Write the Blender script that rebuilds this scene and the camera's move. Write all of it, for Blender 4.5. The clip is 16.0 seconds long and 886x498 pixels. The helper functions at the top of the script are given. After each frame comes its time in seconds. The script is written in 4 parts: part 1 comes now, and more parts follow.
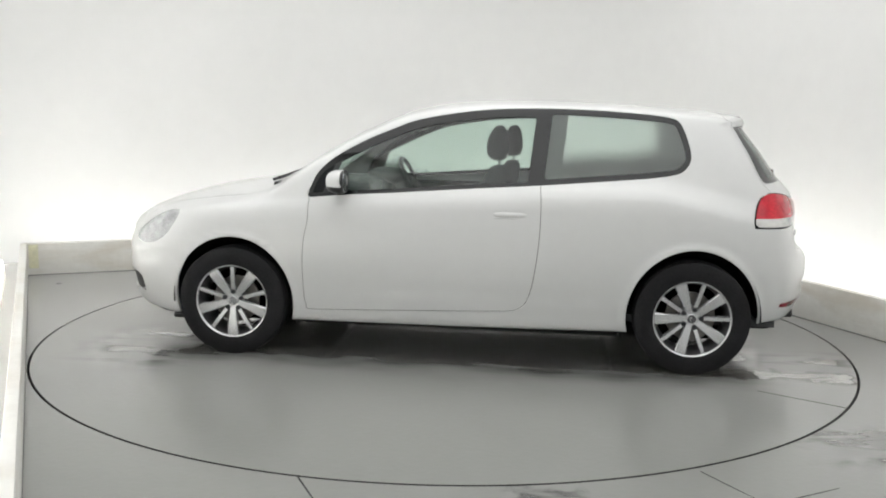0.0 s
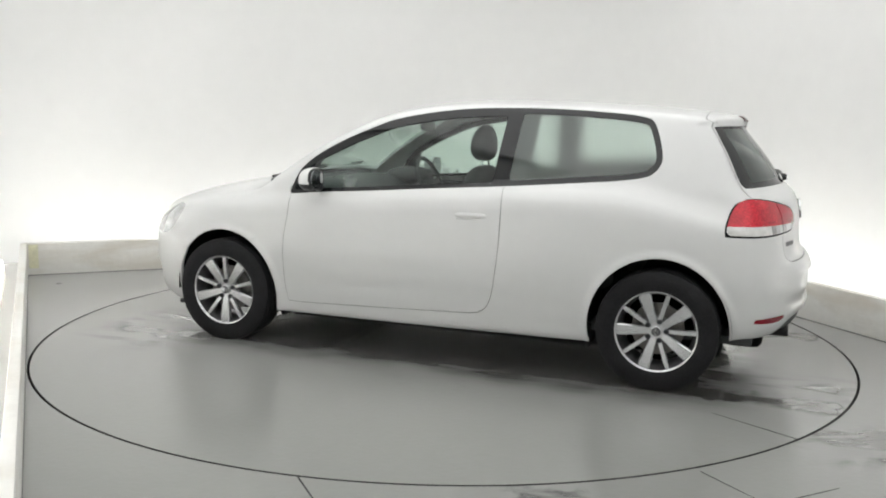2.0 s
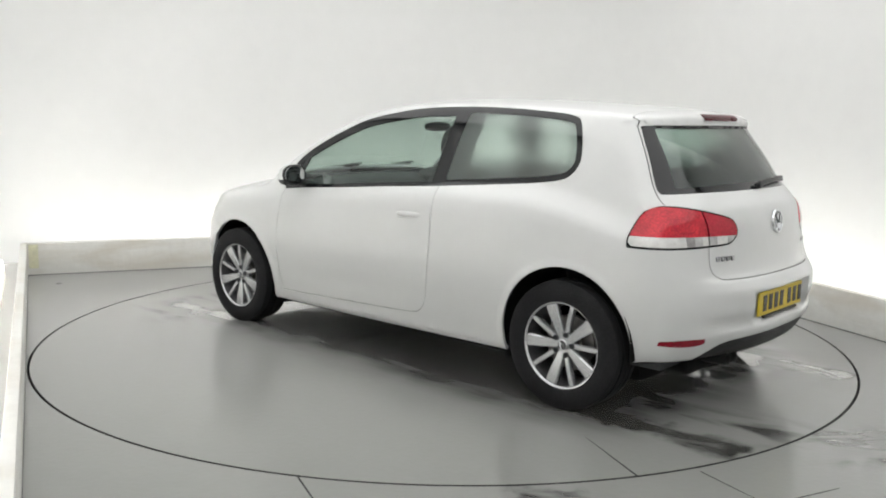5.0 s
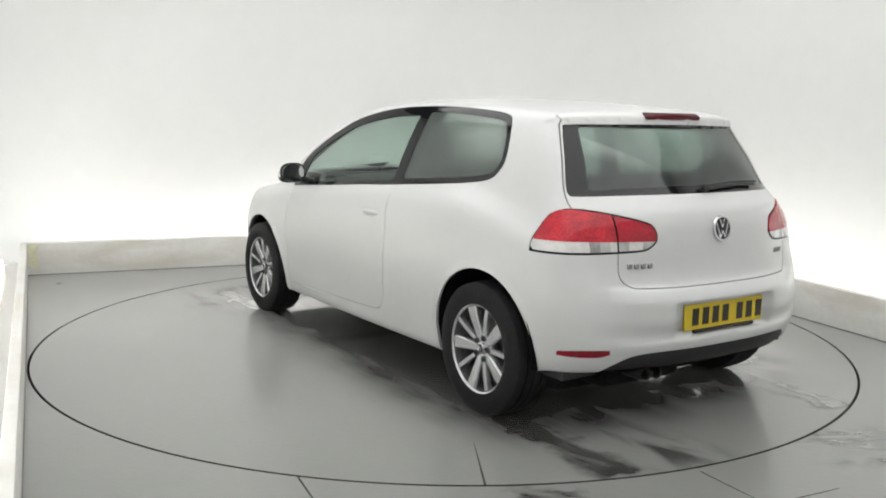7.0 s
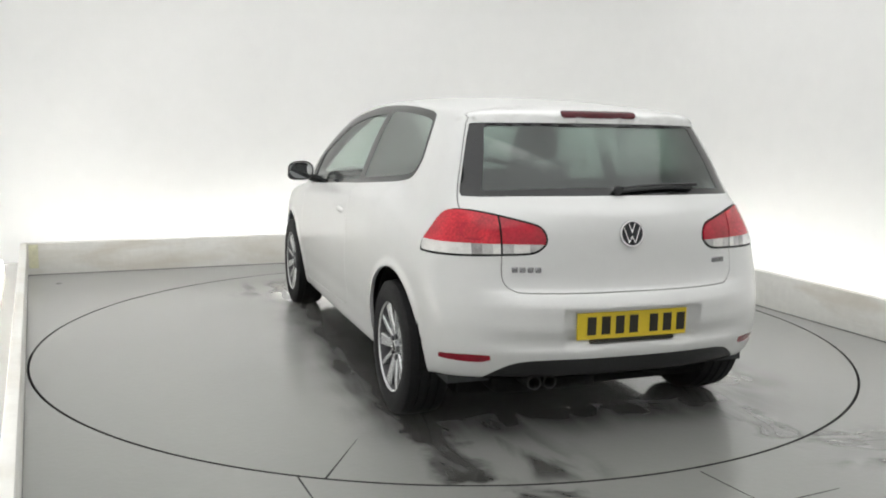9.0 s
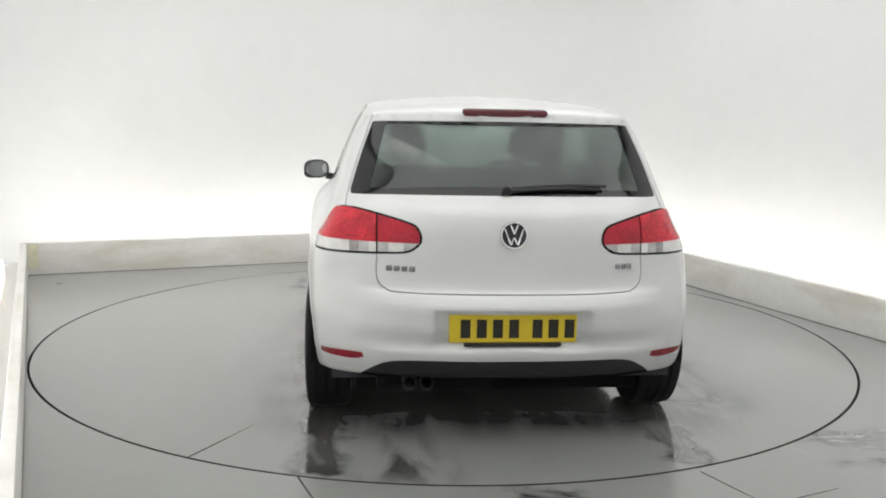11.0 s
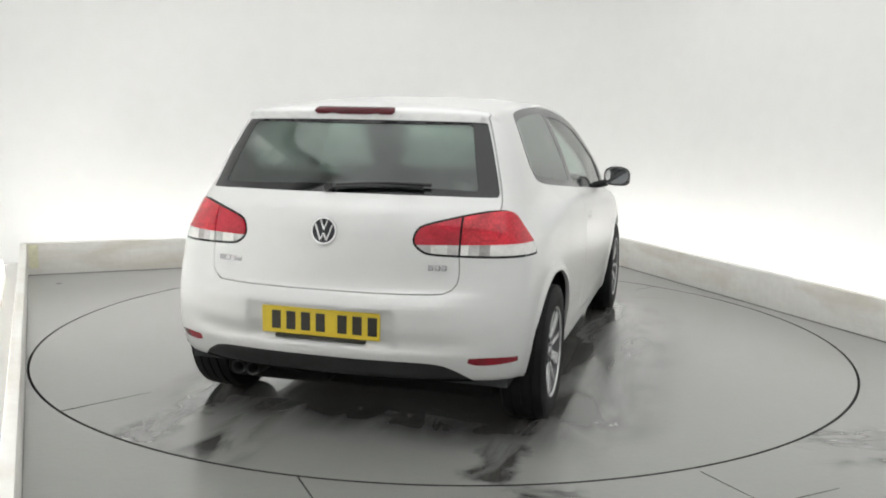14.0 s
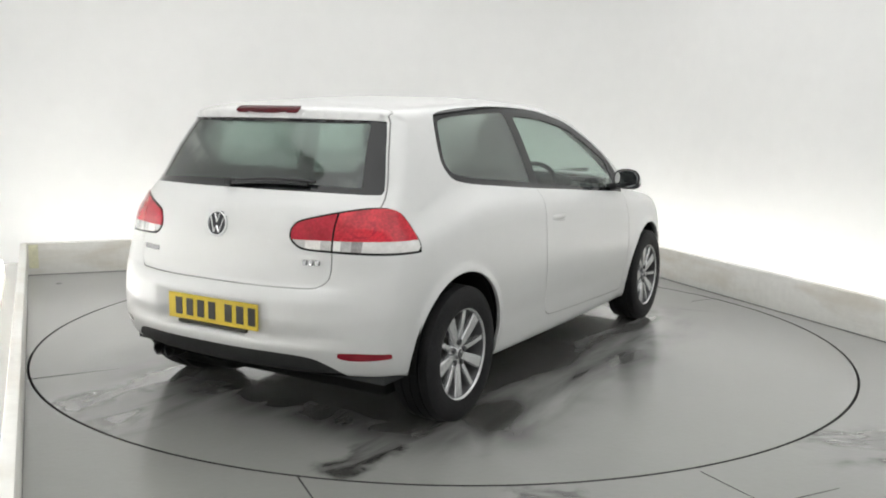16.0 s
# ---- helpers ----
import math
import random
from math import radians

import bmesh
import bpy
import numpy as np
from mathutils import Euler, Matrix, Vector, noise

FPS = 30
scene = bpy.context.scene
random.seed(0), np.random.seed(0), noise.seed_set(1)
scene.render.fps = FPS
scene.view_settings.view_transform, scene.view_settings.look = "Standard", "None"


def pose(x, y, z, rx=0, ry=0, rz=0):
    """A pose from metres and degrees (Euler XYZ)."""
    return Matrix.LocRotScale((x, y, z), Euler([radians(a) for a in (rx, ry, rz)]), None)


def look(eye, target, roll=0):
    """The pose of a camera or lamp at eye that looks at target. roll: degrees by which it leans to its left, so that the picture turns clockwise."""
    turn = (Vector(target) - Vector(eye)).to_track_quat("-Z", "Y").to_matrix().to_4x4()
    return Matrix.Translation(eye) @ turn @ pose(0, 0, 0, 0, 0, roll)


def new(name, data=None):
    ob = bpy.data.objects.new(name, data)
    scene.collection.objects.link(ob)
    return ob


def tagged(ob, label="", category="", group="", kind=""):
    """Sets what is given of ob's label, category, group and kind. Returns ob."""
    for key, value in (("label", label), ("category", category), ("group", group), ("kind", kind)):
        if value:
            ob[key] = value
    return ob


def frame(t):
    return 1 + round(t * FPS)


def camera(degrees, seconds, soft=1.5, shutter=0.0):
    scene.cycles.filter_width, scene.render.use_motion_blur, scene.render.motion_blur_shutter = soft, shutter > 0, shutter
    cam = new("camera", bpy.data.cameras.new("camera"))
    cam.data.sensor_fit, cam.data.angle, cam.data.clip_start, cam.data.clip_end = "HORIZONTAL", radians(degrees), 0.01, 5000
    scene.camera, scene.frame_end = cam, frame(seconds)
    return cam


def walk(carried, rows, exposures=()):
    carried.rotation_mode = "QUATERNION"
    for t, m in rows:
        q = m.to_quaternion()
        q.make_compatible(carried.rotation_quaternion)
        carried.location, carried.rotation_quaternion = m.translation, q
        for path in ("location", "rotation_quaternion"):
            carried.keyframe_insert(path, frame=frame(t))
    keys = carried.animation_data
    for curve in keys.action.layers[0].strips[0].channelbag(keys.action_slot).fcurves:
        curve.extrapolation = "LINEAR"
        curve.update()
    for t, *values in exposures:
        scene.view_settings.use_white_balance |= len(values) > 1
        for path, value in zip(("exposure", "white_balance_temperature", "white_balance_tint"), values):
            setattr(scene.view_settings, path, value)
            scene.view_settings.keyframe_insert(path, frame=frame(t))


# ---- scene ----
cam = camera(53.4, 16.0, soft=1.9)
EYE = Vector((0.0, -5.609, 1.366))


def stand(yaw, pitch, roll):
    """The still camera's pose: yaw to the right, pitch up, roll to its left, in degrees."""
    a, b = radians(yaw), radians(pitch)
    way = Vector((math.sin(a) * math.cos(b), math.cos(a) * math.cos(b), math.sin(b)))
    return look(EYE, EYE + way, roll)


HOLD = stand(-0.155, -8.405, 1.046)
walk(cam, [(0.0, HOLD), (16.0, HOLD)], exposures=[(0.0, 0.0), (16.0, 0.0)])

# ---- light ----
world = bpy.data.worlds.new("studio_world")
scene.world = world
world.use_nodes = True
world.node_tree.nodes["Background"].inputs[0].default_value = (0.9, 0.95, 1.0, 1)
world.node_tree.nodes["Background"].inputs[1].default_value = 0.05

TUBE_POWER = 17.0      # glow of the tubes hidden behind the kerbs
PANEL_POWER = 1.21      # glow of the diffusers in the ceiling

# turntable and car turn together
TURN_START, TURN_RATE, TURN_BEND = 173.635, -7.1506, 0.0018
CAR_OFF = (0.1527, 0.0879)
DISC_R = 2.452


def heading(t):
    return TURN_START + TURN_RATE * t + TURN_BEND * t * t


# ---- small tools ----
def smooth(a, b, x):
    u = np.clip((x - a) / (b - a), 0, 1)
    return u * u * (3 - 2 * u)


def curve(*pts):
    """A smooth function through the points that does not overshoot (monotone cubic)."""
    p = np.array(sorted(pts), float)
    x, y = p[:, 0], p[:, 1]
    h, d = np.diff(x), np.diff(y) / np.diff(x)
    m = np.empty_like(y)
    m[0], m[-1] = d[0], d[-1]
    for i in range(1, len(y) - 1):
        if d[i - 1] * d[i] <= 0:
            m[i] = 0
        else:
            w1, w2 = 2 * h[i] + h[i - 1], h[i] + 2 * h[i - 1]
            m[i] = (w1 + w2) / (w1 / d[i - 1] + w2 / d[i])

    def f(q):
        q = np.clip(np.asarray(q, float), x[0], x[-1])
        i = np.clip(np.searchsorted(x, q) - 1, 0, len(h) - 1)
        t = (q - x[i]) / h[i]
        return ((2 * t ** 3 - 3 * t ** 2 + 1) * y[i] + (t ** 3 - 2 * t ** 2 + t) * h[i] * m[i]
                + (-2 * t ** 3 + 3 * t ** 2) * y[i + 1] + (t ** 3 - t ** 2) * h[i] * m[i + 1])
    return f


def rounded(pts, n=6):
    """A closed polygon through pts, rounded by a Catmull-Rom curve."""
    p = np.array(pts, float)
    out = []
    for i in range(len(p)):
        a, b, c, d = p[i - 1], p[i], p[(i + 1) % len(p)], p[(i + 2) % len(p)]
        for k in range(n):
            t = k / n
            out.append(0.5 * (2 * b + (c - a) * t + (2 * a - 5 * b + 4 * c - d) * t * t + (3 * b - a - 3 * c + d) * t ** 3))
    return np.array(out)


def inside(poly, u, v):
    """Signed distance of the points (u, v) to a closed polygon: negative within."""
    p = np.asarray(poly, float)
    q = np.stack([u, v], -1)
    best = np.full(len(q), 1e9)
    odd = np.zeros(len(q), bool)
    for a, b in zip(p, np.roll(p, -1, 0)):
        e, w = b - a, q - a
        t = np.clip((w @ e) / max(e @ e, 1e-12), 0, 1)
        r = w - t[:, None] * e
        best = np.minimum(best, (r * r).sum(1))
        if a[1] != b[1]:
            cond = (a[1] > q[:, 1]) != (b[1] > q[:, 1])
            odd ^= cond & (q[:, 0] < (b[0] - a[0]) * (q[:, 1] - a[1]) / (b[1] - a[1]) + a[0])
    s = np.sqrt(best)
    return np.where(odd, -s, s)


# ---- materials ----
def material(name, color, rough=0.5, metal=0.0, coat=0.0, spec=0.5, vary=0.0, scale=6.0, bump=0.0, bump_scale=60.0, rough_vary=0.0, stain=None):
    """A principled surface with colour variation at two scales and fine relief."""
    mat = bpy.data.materials.new(name)
    mat.use_nodes = True
    nt = mat.node_tree
    b = nt.nodes["Principled BSDF"]
    b.inputs["Base Color"].default_value = (*color, 1)
    b.inputs["Roughness"].default_value = rough
    b.inputs["Metallic"].default_value = metal
    b.inputs["Specular IOR Level"].default_value = spec
    b.inputs["Coat Weight"].default_value = coat
    b.inputs["Coat Roughness"].default_value = 0.04
    tex = nt.nodes.new("ShaderNodeTexCoord")
    if vary:
        n1, n2 = nt.nodes.new("ShaderNodeTexNoise"), nt.nodes.new("ShaderNodeTexNoise")
        n1.inputs["Scale"].default_value, n2.inputs["Scale"].default_value = scale, scale * 9
        n1.inputs["Detail"].default_value = n2.inputs["Detail"].default_value = 4
        add = nt.nodes.new("ShaderNodeMath")
        add.operation = "ADD"
        ramp = nt.nodes.new("ShaderNodeMapRange")
        ramp.inputs["From Min"].default_value, ramp.inputs["From Max"].default_value = 0.7, 1.3
        ramp.inputs["To Min"].default_value, ramp.inputs["To Max"].default_value = 1 - vary, 1 + vary * 0.5
        mix = nt.nodes.new("ShaderNodeVectorMath")
        mix.operation = "SCALE"
        mix.inputs[0].default_value = color
        for n in (n1, n2):
            nt.links.new(tex.outputs["Object"], n.inputs["Vector"])
        nt.links.new(n1.outputs["Fac"], add.inputs[0])
        nt.links.new(n2.outputs["Fac"], add.inputs[1])
        nt.links.new(add.outputs[0], ramp.inputs["Value"])
        nt.links.new(ramp.outputs[0], mix.inputs["Scale"])
        tinted = mix.outputs[0]
        if stain:
            n4, mp, edge, blend = (nt.nodes.new("ShaderNodeTexNoise"), nt.nodes.new("ShaderNodeMapping"), nt.nodes.new("ShaderNodeMapRange"), nt.nodes.new("ShaderNodeMix"))
            mp.inputs["Scale"].default_value = (1.0, 1.0, 4.0)
            n4.inputs["Scale"].default_value, n4.inputs["Detail"].default_value, n4.inputs["Distortion"].default_value = scale * 0.8, 6, 0.5
            for key, val in zip(("From Min", "From Max", "To Min", "To Max"), (0.47, 0.72, 0.0, 0.6)):
                edge.inputs[key].default_value = val
            blend.data_type = "RGBA"
            blend.inputs[7].default_value = (*stain, 1)
            nt.links.new(tex.outputs["Object"], mp.inputs["Vector"])
            nt.links.new(mp.outputs[0], n4.inputs["Vector"])
            nt.links.new(n4.outputs["Fac"], edge.inputs["Value"])
            nt.links.new(edge.outputs[0], blend.inputs[0])
            nt.links.new(tinted, blend.inputs[6])
            tinted = blend.outputs[2]
        nt.links.new(tinted, b.inputs["Base Color"])
        if rough_vary:
            rr = nt.nodes.new("ShaderNodeMapRange")
            rr.inputs["From Min"].default_value, rr.inputs["From Max"].default_value = 0.35, 0.65
            rr.inputs["To Min"].default_value, rr.inputs["To Max"].default_value = max(0.02, rough - rough_vary), rough + rough_vary
            nt.links.new(n1.outputs["Fac"], rr.inputs["Value"])
            nt.links.new(rr.outputs[0], b.inputs["Roughness"])
    if bump:
        n3 = nt.nodes.new("ShaderNodeTexNoise")
        n3.inputs["Scale"].default_value, n3.inputs["Detail"].default_value = bump_scale, 5
        bp = nt.nodes.new("ShaderNodeBump")
        bp.inputs["Strength"].default_value, bp.inputs["Distance"].default_value = bump, 0.01
        nt.links.new(tex.outputs["Object"], n3.inputs["Vector"])
        nt.links.new(n3.outputs["Fac"], bp.inputs["Height"])
        nt.links.new(bp.outputs[0], b.inputs["Normal"])
    return mat


def glowing(name, color, strength):
    mat = bpy.data.materials.new(name)
    mat.use_nodes = True
    b = mat.node_tree.nodes["Principled BSDF"]
    b.inputs["Base Color"].default_value = (0.9, 0.9, 0.9, 1)
    b.inputs["Emission Color"].default_value = (*color, 1)
    b.inputs["Emission Strength"].default_value = strength
    return mat


def glass(name, tint, mist=0.0, rough=0.02, blur=0.0, film=None):
    """Thin pane: tinted see-through with real gloss by Fresnel, a share of misted scatter, and a share that blurs what
    lies behind.
    film(nt, tex) may add a shaped pale film, such as a painted reflection, 0 to 1."""
    mat = bpy.data.materials.new(name)
    mat.use_nodes = True
    nt = mat.node_tree
    nt.nodes.remove(nt.nodes["Principled BSDF"])
    out = nt.nodes["Material Output"]
    clear, gloss, fres, mix = (nt.nodes.new("ShaderNodeBsdfTransparent"), nt.nodes.new("ShaderNodeBsdfGlossy"),
                               nt.nodes.new("ShaderNodeLayerWeight"), nt.nodes.new("ShaderNodeMixShader"))
    clear.inputs[0].default_value = (*tint, 1)
    gloss.inputs["Roughness"].default_value = rough
    fres.inputs["Blend"].default_value = 0.5
    power, share = nt.nodes.new("ShaderNodeMath"), nt.nodes.new("ShaderNodeMath")
    power.operation, share.operation = "POWER", "MULTIPLY_ADD"
    power.inputs[1].default_value, share.inputs[1].default_value, share.inputs[2].default_value = 4.5, 0.85, 0.06
    nt.links.new(fres.outputs["Facing"], power.inputs[0])
    nt.links.new(power.outputs[0], share.inputs[0])
    base = clear.outputs[0]
    tex = nt.nodes.new("ShaderNodeTexCoord")
    if blur:
        haze, m1 = nt.nodes.new("ShaderNodeBsdfRefraction"), nt.nodes.new("ShaderNodeMixShader")
        haze.inputs["Color"].default_value = (*tint, 1)
        haze.inputs["IOR"].default_value, haze.inputs["Roughness"].default_value = 1.12, 0.5
        m1.inputs[0].default_value = blur
        nt.links.new(base, m1.inputs[1])
        nt.links.new(haze.outputs[0], m1.inputs[2])
        base = m1.outputs[0]
    if mist:
        fog, m2 = nt.nodes.new("ShaderNodeMixShader"), nt.nodes.new("ShaderNodeMixShader")
        through_fog, off_fog = nt.nodes.new("ShaderNodeBsdfTranslucent"), nt.nodes.new("ShaderNodeBsdfDiffuse")
        for k, f in ((1, through_fog), (2, off_fog)):
            f.inputs[0].default_value = (0.72, 0.80, 0.76, 1)
            nt.links.new(f.outputs[0], fog.inputs[k])
        noise_tex, ramp = nt.nodes.new("ShaderNodeTexNoise"), nt.nodes.new("ShaderNodeMapRange")
        noise_tex.inputs["Scale"].default_value = 4.0
        ramp.inputs["From Min"].default_value, ramp.inputs["From Max"].default_value = 0.2, 0.8
        ramp.inputs["To Min"].default_value, ramp.inputs["To Max"].default_value = mist * 0.4, mist * 1.4
        nt.links.new(tex.outputs["Object"], noise_tex.inputs["Vector"])
        nt.links.new(noise_tex.outputs["Fac"], ramp.inputs["Value"])
        amount = ramp.outputs[0]
        if film is not None:
            top = nt.nodes.new("ShaderNodeMath")
            top.operation = "MAXIMUM"
            nt.links.new(amount, top.inputs[0])
            nt.links.new(film(nt, tex), top.inputs[1])
            amount = top.outputs[0]
        nt.links.new(amount, m2.inputs[0])
        nt.links.new(base, m2.inputs[1])
        nt.links.new(fog.outputs[0], m2.inputs[2])
        base = m2.outputs[0]
    nt.links.new(share.outputs[0], mix.inputs[0])
    nt.links.new(base, mix.inputs[1])
    nt.links.new(gloss.outputs[0], mix.inputs[2])
    nt.links.new(mix.outputs[0], out.inputs[0])
    return mat


def film_tools(nt, tex):
    """The object's axes, a ranged value, and arithmetic, for the films on the panes."""
    axes = nt.nodes.new("ShaderNodeSeparateXYZ")
    nt.links.new(tex.outputs["Object"], axes.inputs[0])

    def calc(op, p, q=0.0, r=0.0):
        m = nt.nodes.new("ShaderNodeMath")
        m.operation = op
        for k, v in enumerate((p, q, r)):
            if isinstance(v, (int, float)):
                m.inputs[k].default_value = v
            else:
                nt.links.new(v, m.inputs[k])
        return m.outputs[0]

    def ramp(v, a, b, lo, hi):
        m = nt.nodes.new("ShaderNodeMapRange")
        m.interpolation_type = "SMOOTHSTEP"
        for k, w in zip(("From Min", "From Max", "To Min", "To Max"), (a, b, lo, hi)):
            m.inputs[k].default_value = w
        nt.links.new(v, m.inputs["Value"])
        return m.outputs[0]

    def cloud(scale, lo, hi, distort=0.0):
        n = nt.nodes.new("ShaderNodeTexNoise")
        n.inputs["Scale"].default_value, n.inputs["Detail"].default_value, n.inputs["Distortion"].default_value = scale, 3, distort
        nt.links.new(tex.outputs["Object"], n.inputs["Vector"])
        return ramp(n.outputs["Fac"], 0.3, 0.7, lo, hi)
    return axes.outputs, calc, ramp, cloud


def painted_glare(nt, tex):
    """A reflection painted onto the rear glass: a pale line from the wiper's pivot to the upper corner, fading beyond
    it.
    """
    (x, y, z), calc, ramp, cloud = film_tools(nt, tex)
    v = calc("ADD", calc("MULTIPLY", calc("SUBTRACT", y, 0.02), 0.40), calc("MULTIPLY", calc("SUBTRACT", z, 1.085), -0.9165))
    line = calc("MULTIPLY", ramp(v, -0.012, 0.016, 0, 1), ramp(v, 0.018, 0.11, 1, 0.06))
    along = ramp(y, 0.08, 0.32, 0.1, 1)
    left = calc("MULTIPLY", calc("MULTIPLY", line, along), cloud(6.0, 0.14, 0.46))
    corner = calc("MULTIPLY", calc("MULTIPLY", ramp(y, -0.36, -0.56, 0, 1), ramp(z, 1.16, 1.09, 0, 1)), cloud(7.0, 0.05, 0.4))
    return calc("MAXIMUM", left, corner)


def corner_film(nt, tex):
    """A pale cloudy patch in the lower front corner of a door glass."""
    (x, y, z), calc, ramp, cloud = film_tools(nt, tex)
    low = calc("MULTIPLY", ramp(x, 0.16, 0.46, 0, 1), ramp(z, 1.13, 0.98, 0, 1))
    return calc("MULTIPLY", low, cloud(9.0, 0.0, 0.42, 0.8))


WALL = material("white_backdrop_paint", (0.85, 0.85, 0.838), 0.75, vary=0.02, scale=0.7, bump=0.05, bump_scale=40)
KERB = material("scuffed_white_kerb_paint", (0.86, 0.85, 0.81), 0.5, stain=(0.64, 0.585, 0.49), vary=0.06, scale=2.2, bump=0.15, bump_scale=30)
YELLOWED = material("yellow_tape", (0.80, 0.785, 0.58), 0.5, vary=0.2, scale=18)
GAP = material("black_gap", (0.012, 0.012, 0.012), 0.8, vary=0.3, scale=10)
PAINT = material("white_car_paint", (0.69, 0.695, 0.688), 0.42, coat=0.75, vary=0.015, scale=2.0)
PAINT.node_tree.nodes["Principled BSDF"].inputs["Coat Roughness"].default_value = 0.16
RUBBER = material("black_tyre_rubber", (0.013, 0.013, 0.014), 0.7, spec=0.25, vary=0.35, scale=9, bump=0.25, bump_scale=90)
TRIM = material("black_plastic_trim", (0.016, 0.017, 0.018), 0.38, vary=0.25, scale=12, bump=0.1, bump_scale=150)
GLOSS_BLACK = material("gloss_black_edge", (0.010, 0.011, 0.012), 0.22, spec=0.2, vary=0.1, scale=5)
DIFFUSER = material("dark_grey_bumper_plastic", (0.014, 0.0145, 0.015), 0.5, vary=0.25, scale=9, bump=0.2, bump_scale=180)
UNDER = material("underbody_black", (0.010, 0.010, 0.010), 0.8, spec=0.1, vary=0.4, scale=5)
ALLOY = material("silver_alloy", (0.62, 0.63, 0.64), 0.26, metal=0.75, vary=0.05, scale=8)
# the barrel's shade behind the spokes is put into this darker colour
ALLOY_SHADED = material("shadowed_alloy_barrel", (0.10, 0.10, 0.105), 0.5, metal=0.5, vary=0.3, scale=12)
BRAKE = material("brake_disc_steel", (0.22, 0.21, 0.20), 0.4, metal=0.8, vary=0.25, scale=20)
CHROME = material("chrome", (0.75, 0.76, 0.77), 0.08, metal=1.0, vary=0.03, scale=20)
BADGE_DARK = material("badge_dark_recess", (0.03, 0.032, 0.036), 0.3, metal=0.3, vary=0.1, scale=30)
FRIT = material("black_printed_glass", (0.010, 0.011, 0.012), 0.03, spec=0.5, vary=0.1, scale=5)
SEAM = material("panel_gap_shadow", (0.19, 0.19, 0.185), 0.8, vary=0.2, scale=20)
RED = material("red_lens", (0.62, 0.022, 0.042), 0.22, coat=0.3, spec=0.35, vary=0.45, scale=11, bump=0.04, bump_scale=60)
RED_INNER = material("crimson_lens", (0.47, 0.014, 0.034), 0.18, coat=0.35, spec=0.35, vary=0.3, scale=9, bump=0.1, bump_scale=60)
RED_RING = material("deep_red_reflector_ring", (0.30, 0.008, 0.022), 0.2, coat=0.5, spec=0.35, vary=0.35, scale=30)
RED_DARK = material("dark_red_lens", (0.075, 0.003, 0.008), 0.2, spec=0.2, coat=0.0, vary=0.2, scale=20)
CLEAR_LENS = material("clear_ribbed_lens", (0.78, 0.77, 0.75), 0.15, metal=0.2, coat=0.8, vary=0.2, scale=22)
LENS_GREY = material("smoky_lens", (0.58, 0.57, 0.56), 0.15, metal=0.3, coat=0.8, vary=0.3, scale=26)
LENS_RIB = material("lens_rib", (0.38, 0.36, 0.36), 0.2, metal=0.3, coat=0.8, vary=0.4, scale=40)
HEAD_LENS = material("headlamp_lens", (0.66, 0.67, 0.68), 0.12, metal=0.4, coat=0.8, vary=0.5, scale=14)
DARK_CHROME = material("dull_dark_chrome", (0.36, 0.36, 0.37), 0.16, metal=1.0, vary=0.1, scale=30)
PLATE = material("yellow_reflective_plate", (0.74, 0.55, 0.03), 0.42, vary=0.06, scale=12)
PLATE_INK = material("plate_black", (0.02, 0.017, 0.01), 0.4, vary=0.1, scale=30)
FABRIC = material("dark_seat_fabric", (0.035, 0.038, 0.040), 0.9, vary=0.3, scale=20, bump=0.03, bump_scale=200)
CABIN = material("dark_cabin_plastic", (0.045, 0.048, 0.05), 0.7, vary=0.2, scale=9, bump=0.1, bump_scale=120)
HEADLINER = material("pale_headliner_cloth", (0.42, 0.43, 0.42), 0.9, vary=0.06, scale=9, bump=0.1, bump_scale=200)
MIRROR = material("mirror_silver", (0.27, 0.28, 0.29), 0.02, metal=1.0)
WINDOW = glass("green_tinted_glass", (0.72, 0.82, 0.77), mist=0.025, film=corner_film)
QUARTER = glass("misted_quarter_glass", (0.80, 0.89, 0.845), mist=0.26, blur=0.85)
REAR_GLASS = glass("misted_rear_glass", (0.40, 0.51, 0.465), mist=0.12, blur=0.6, film=painted_glare)
SCREEN = glass("windscreen_glass", (0.62, 0.71, 0.665), mist=0.10)
TUBE = glowing("light_tube_glow", (1.0, 1.0, 0.99), TUBE_POWER)
PANEL = glowing("ceiling_diffuser_glow", (0.995, 1.0, 0.995), PANEL_POWER)


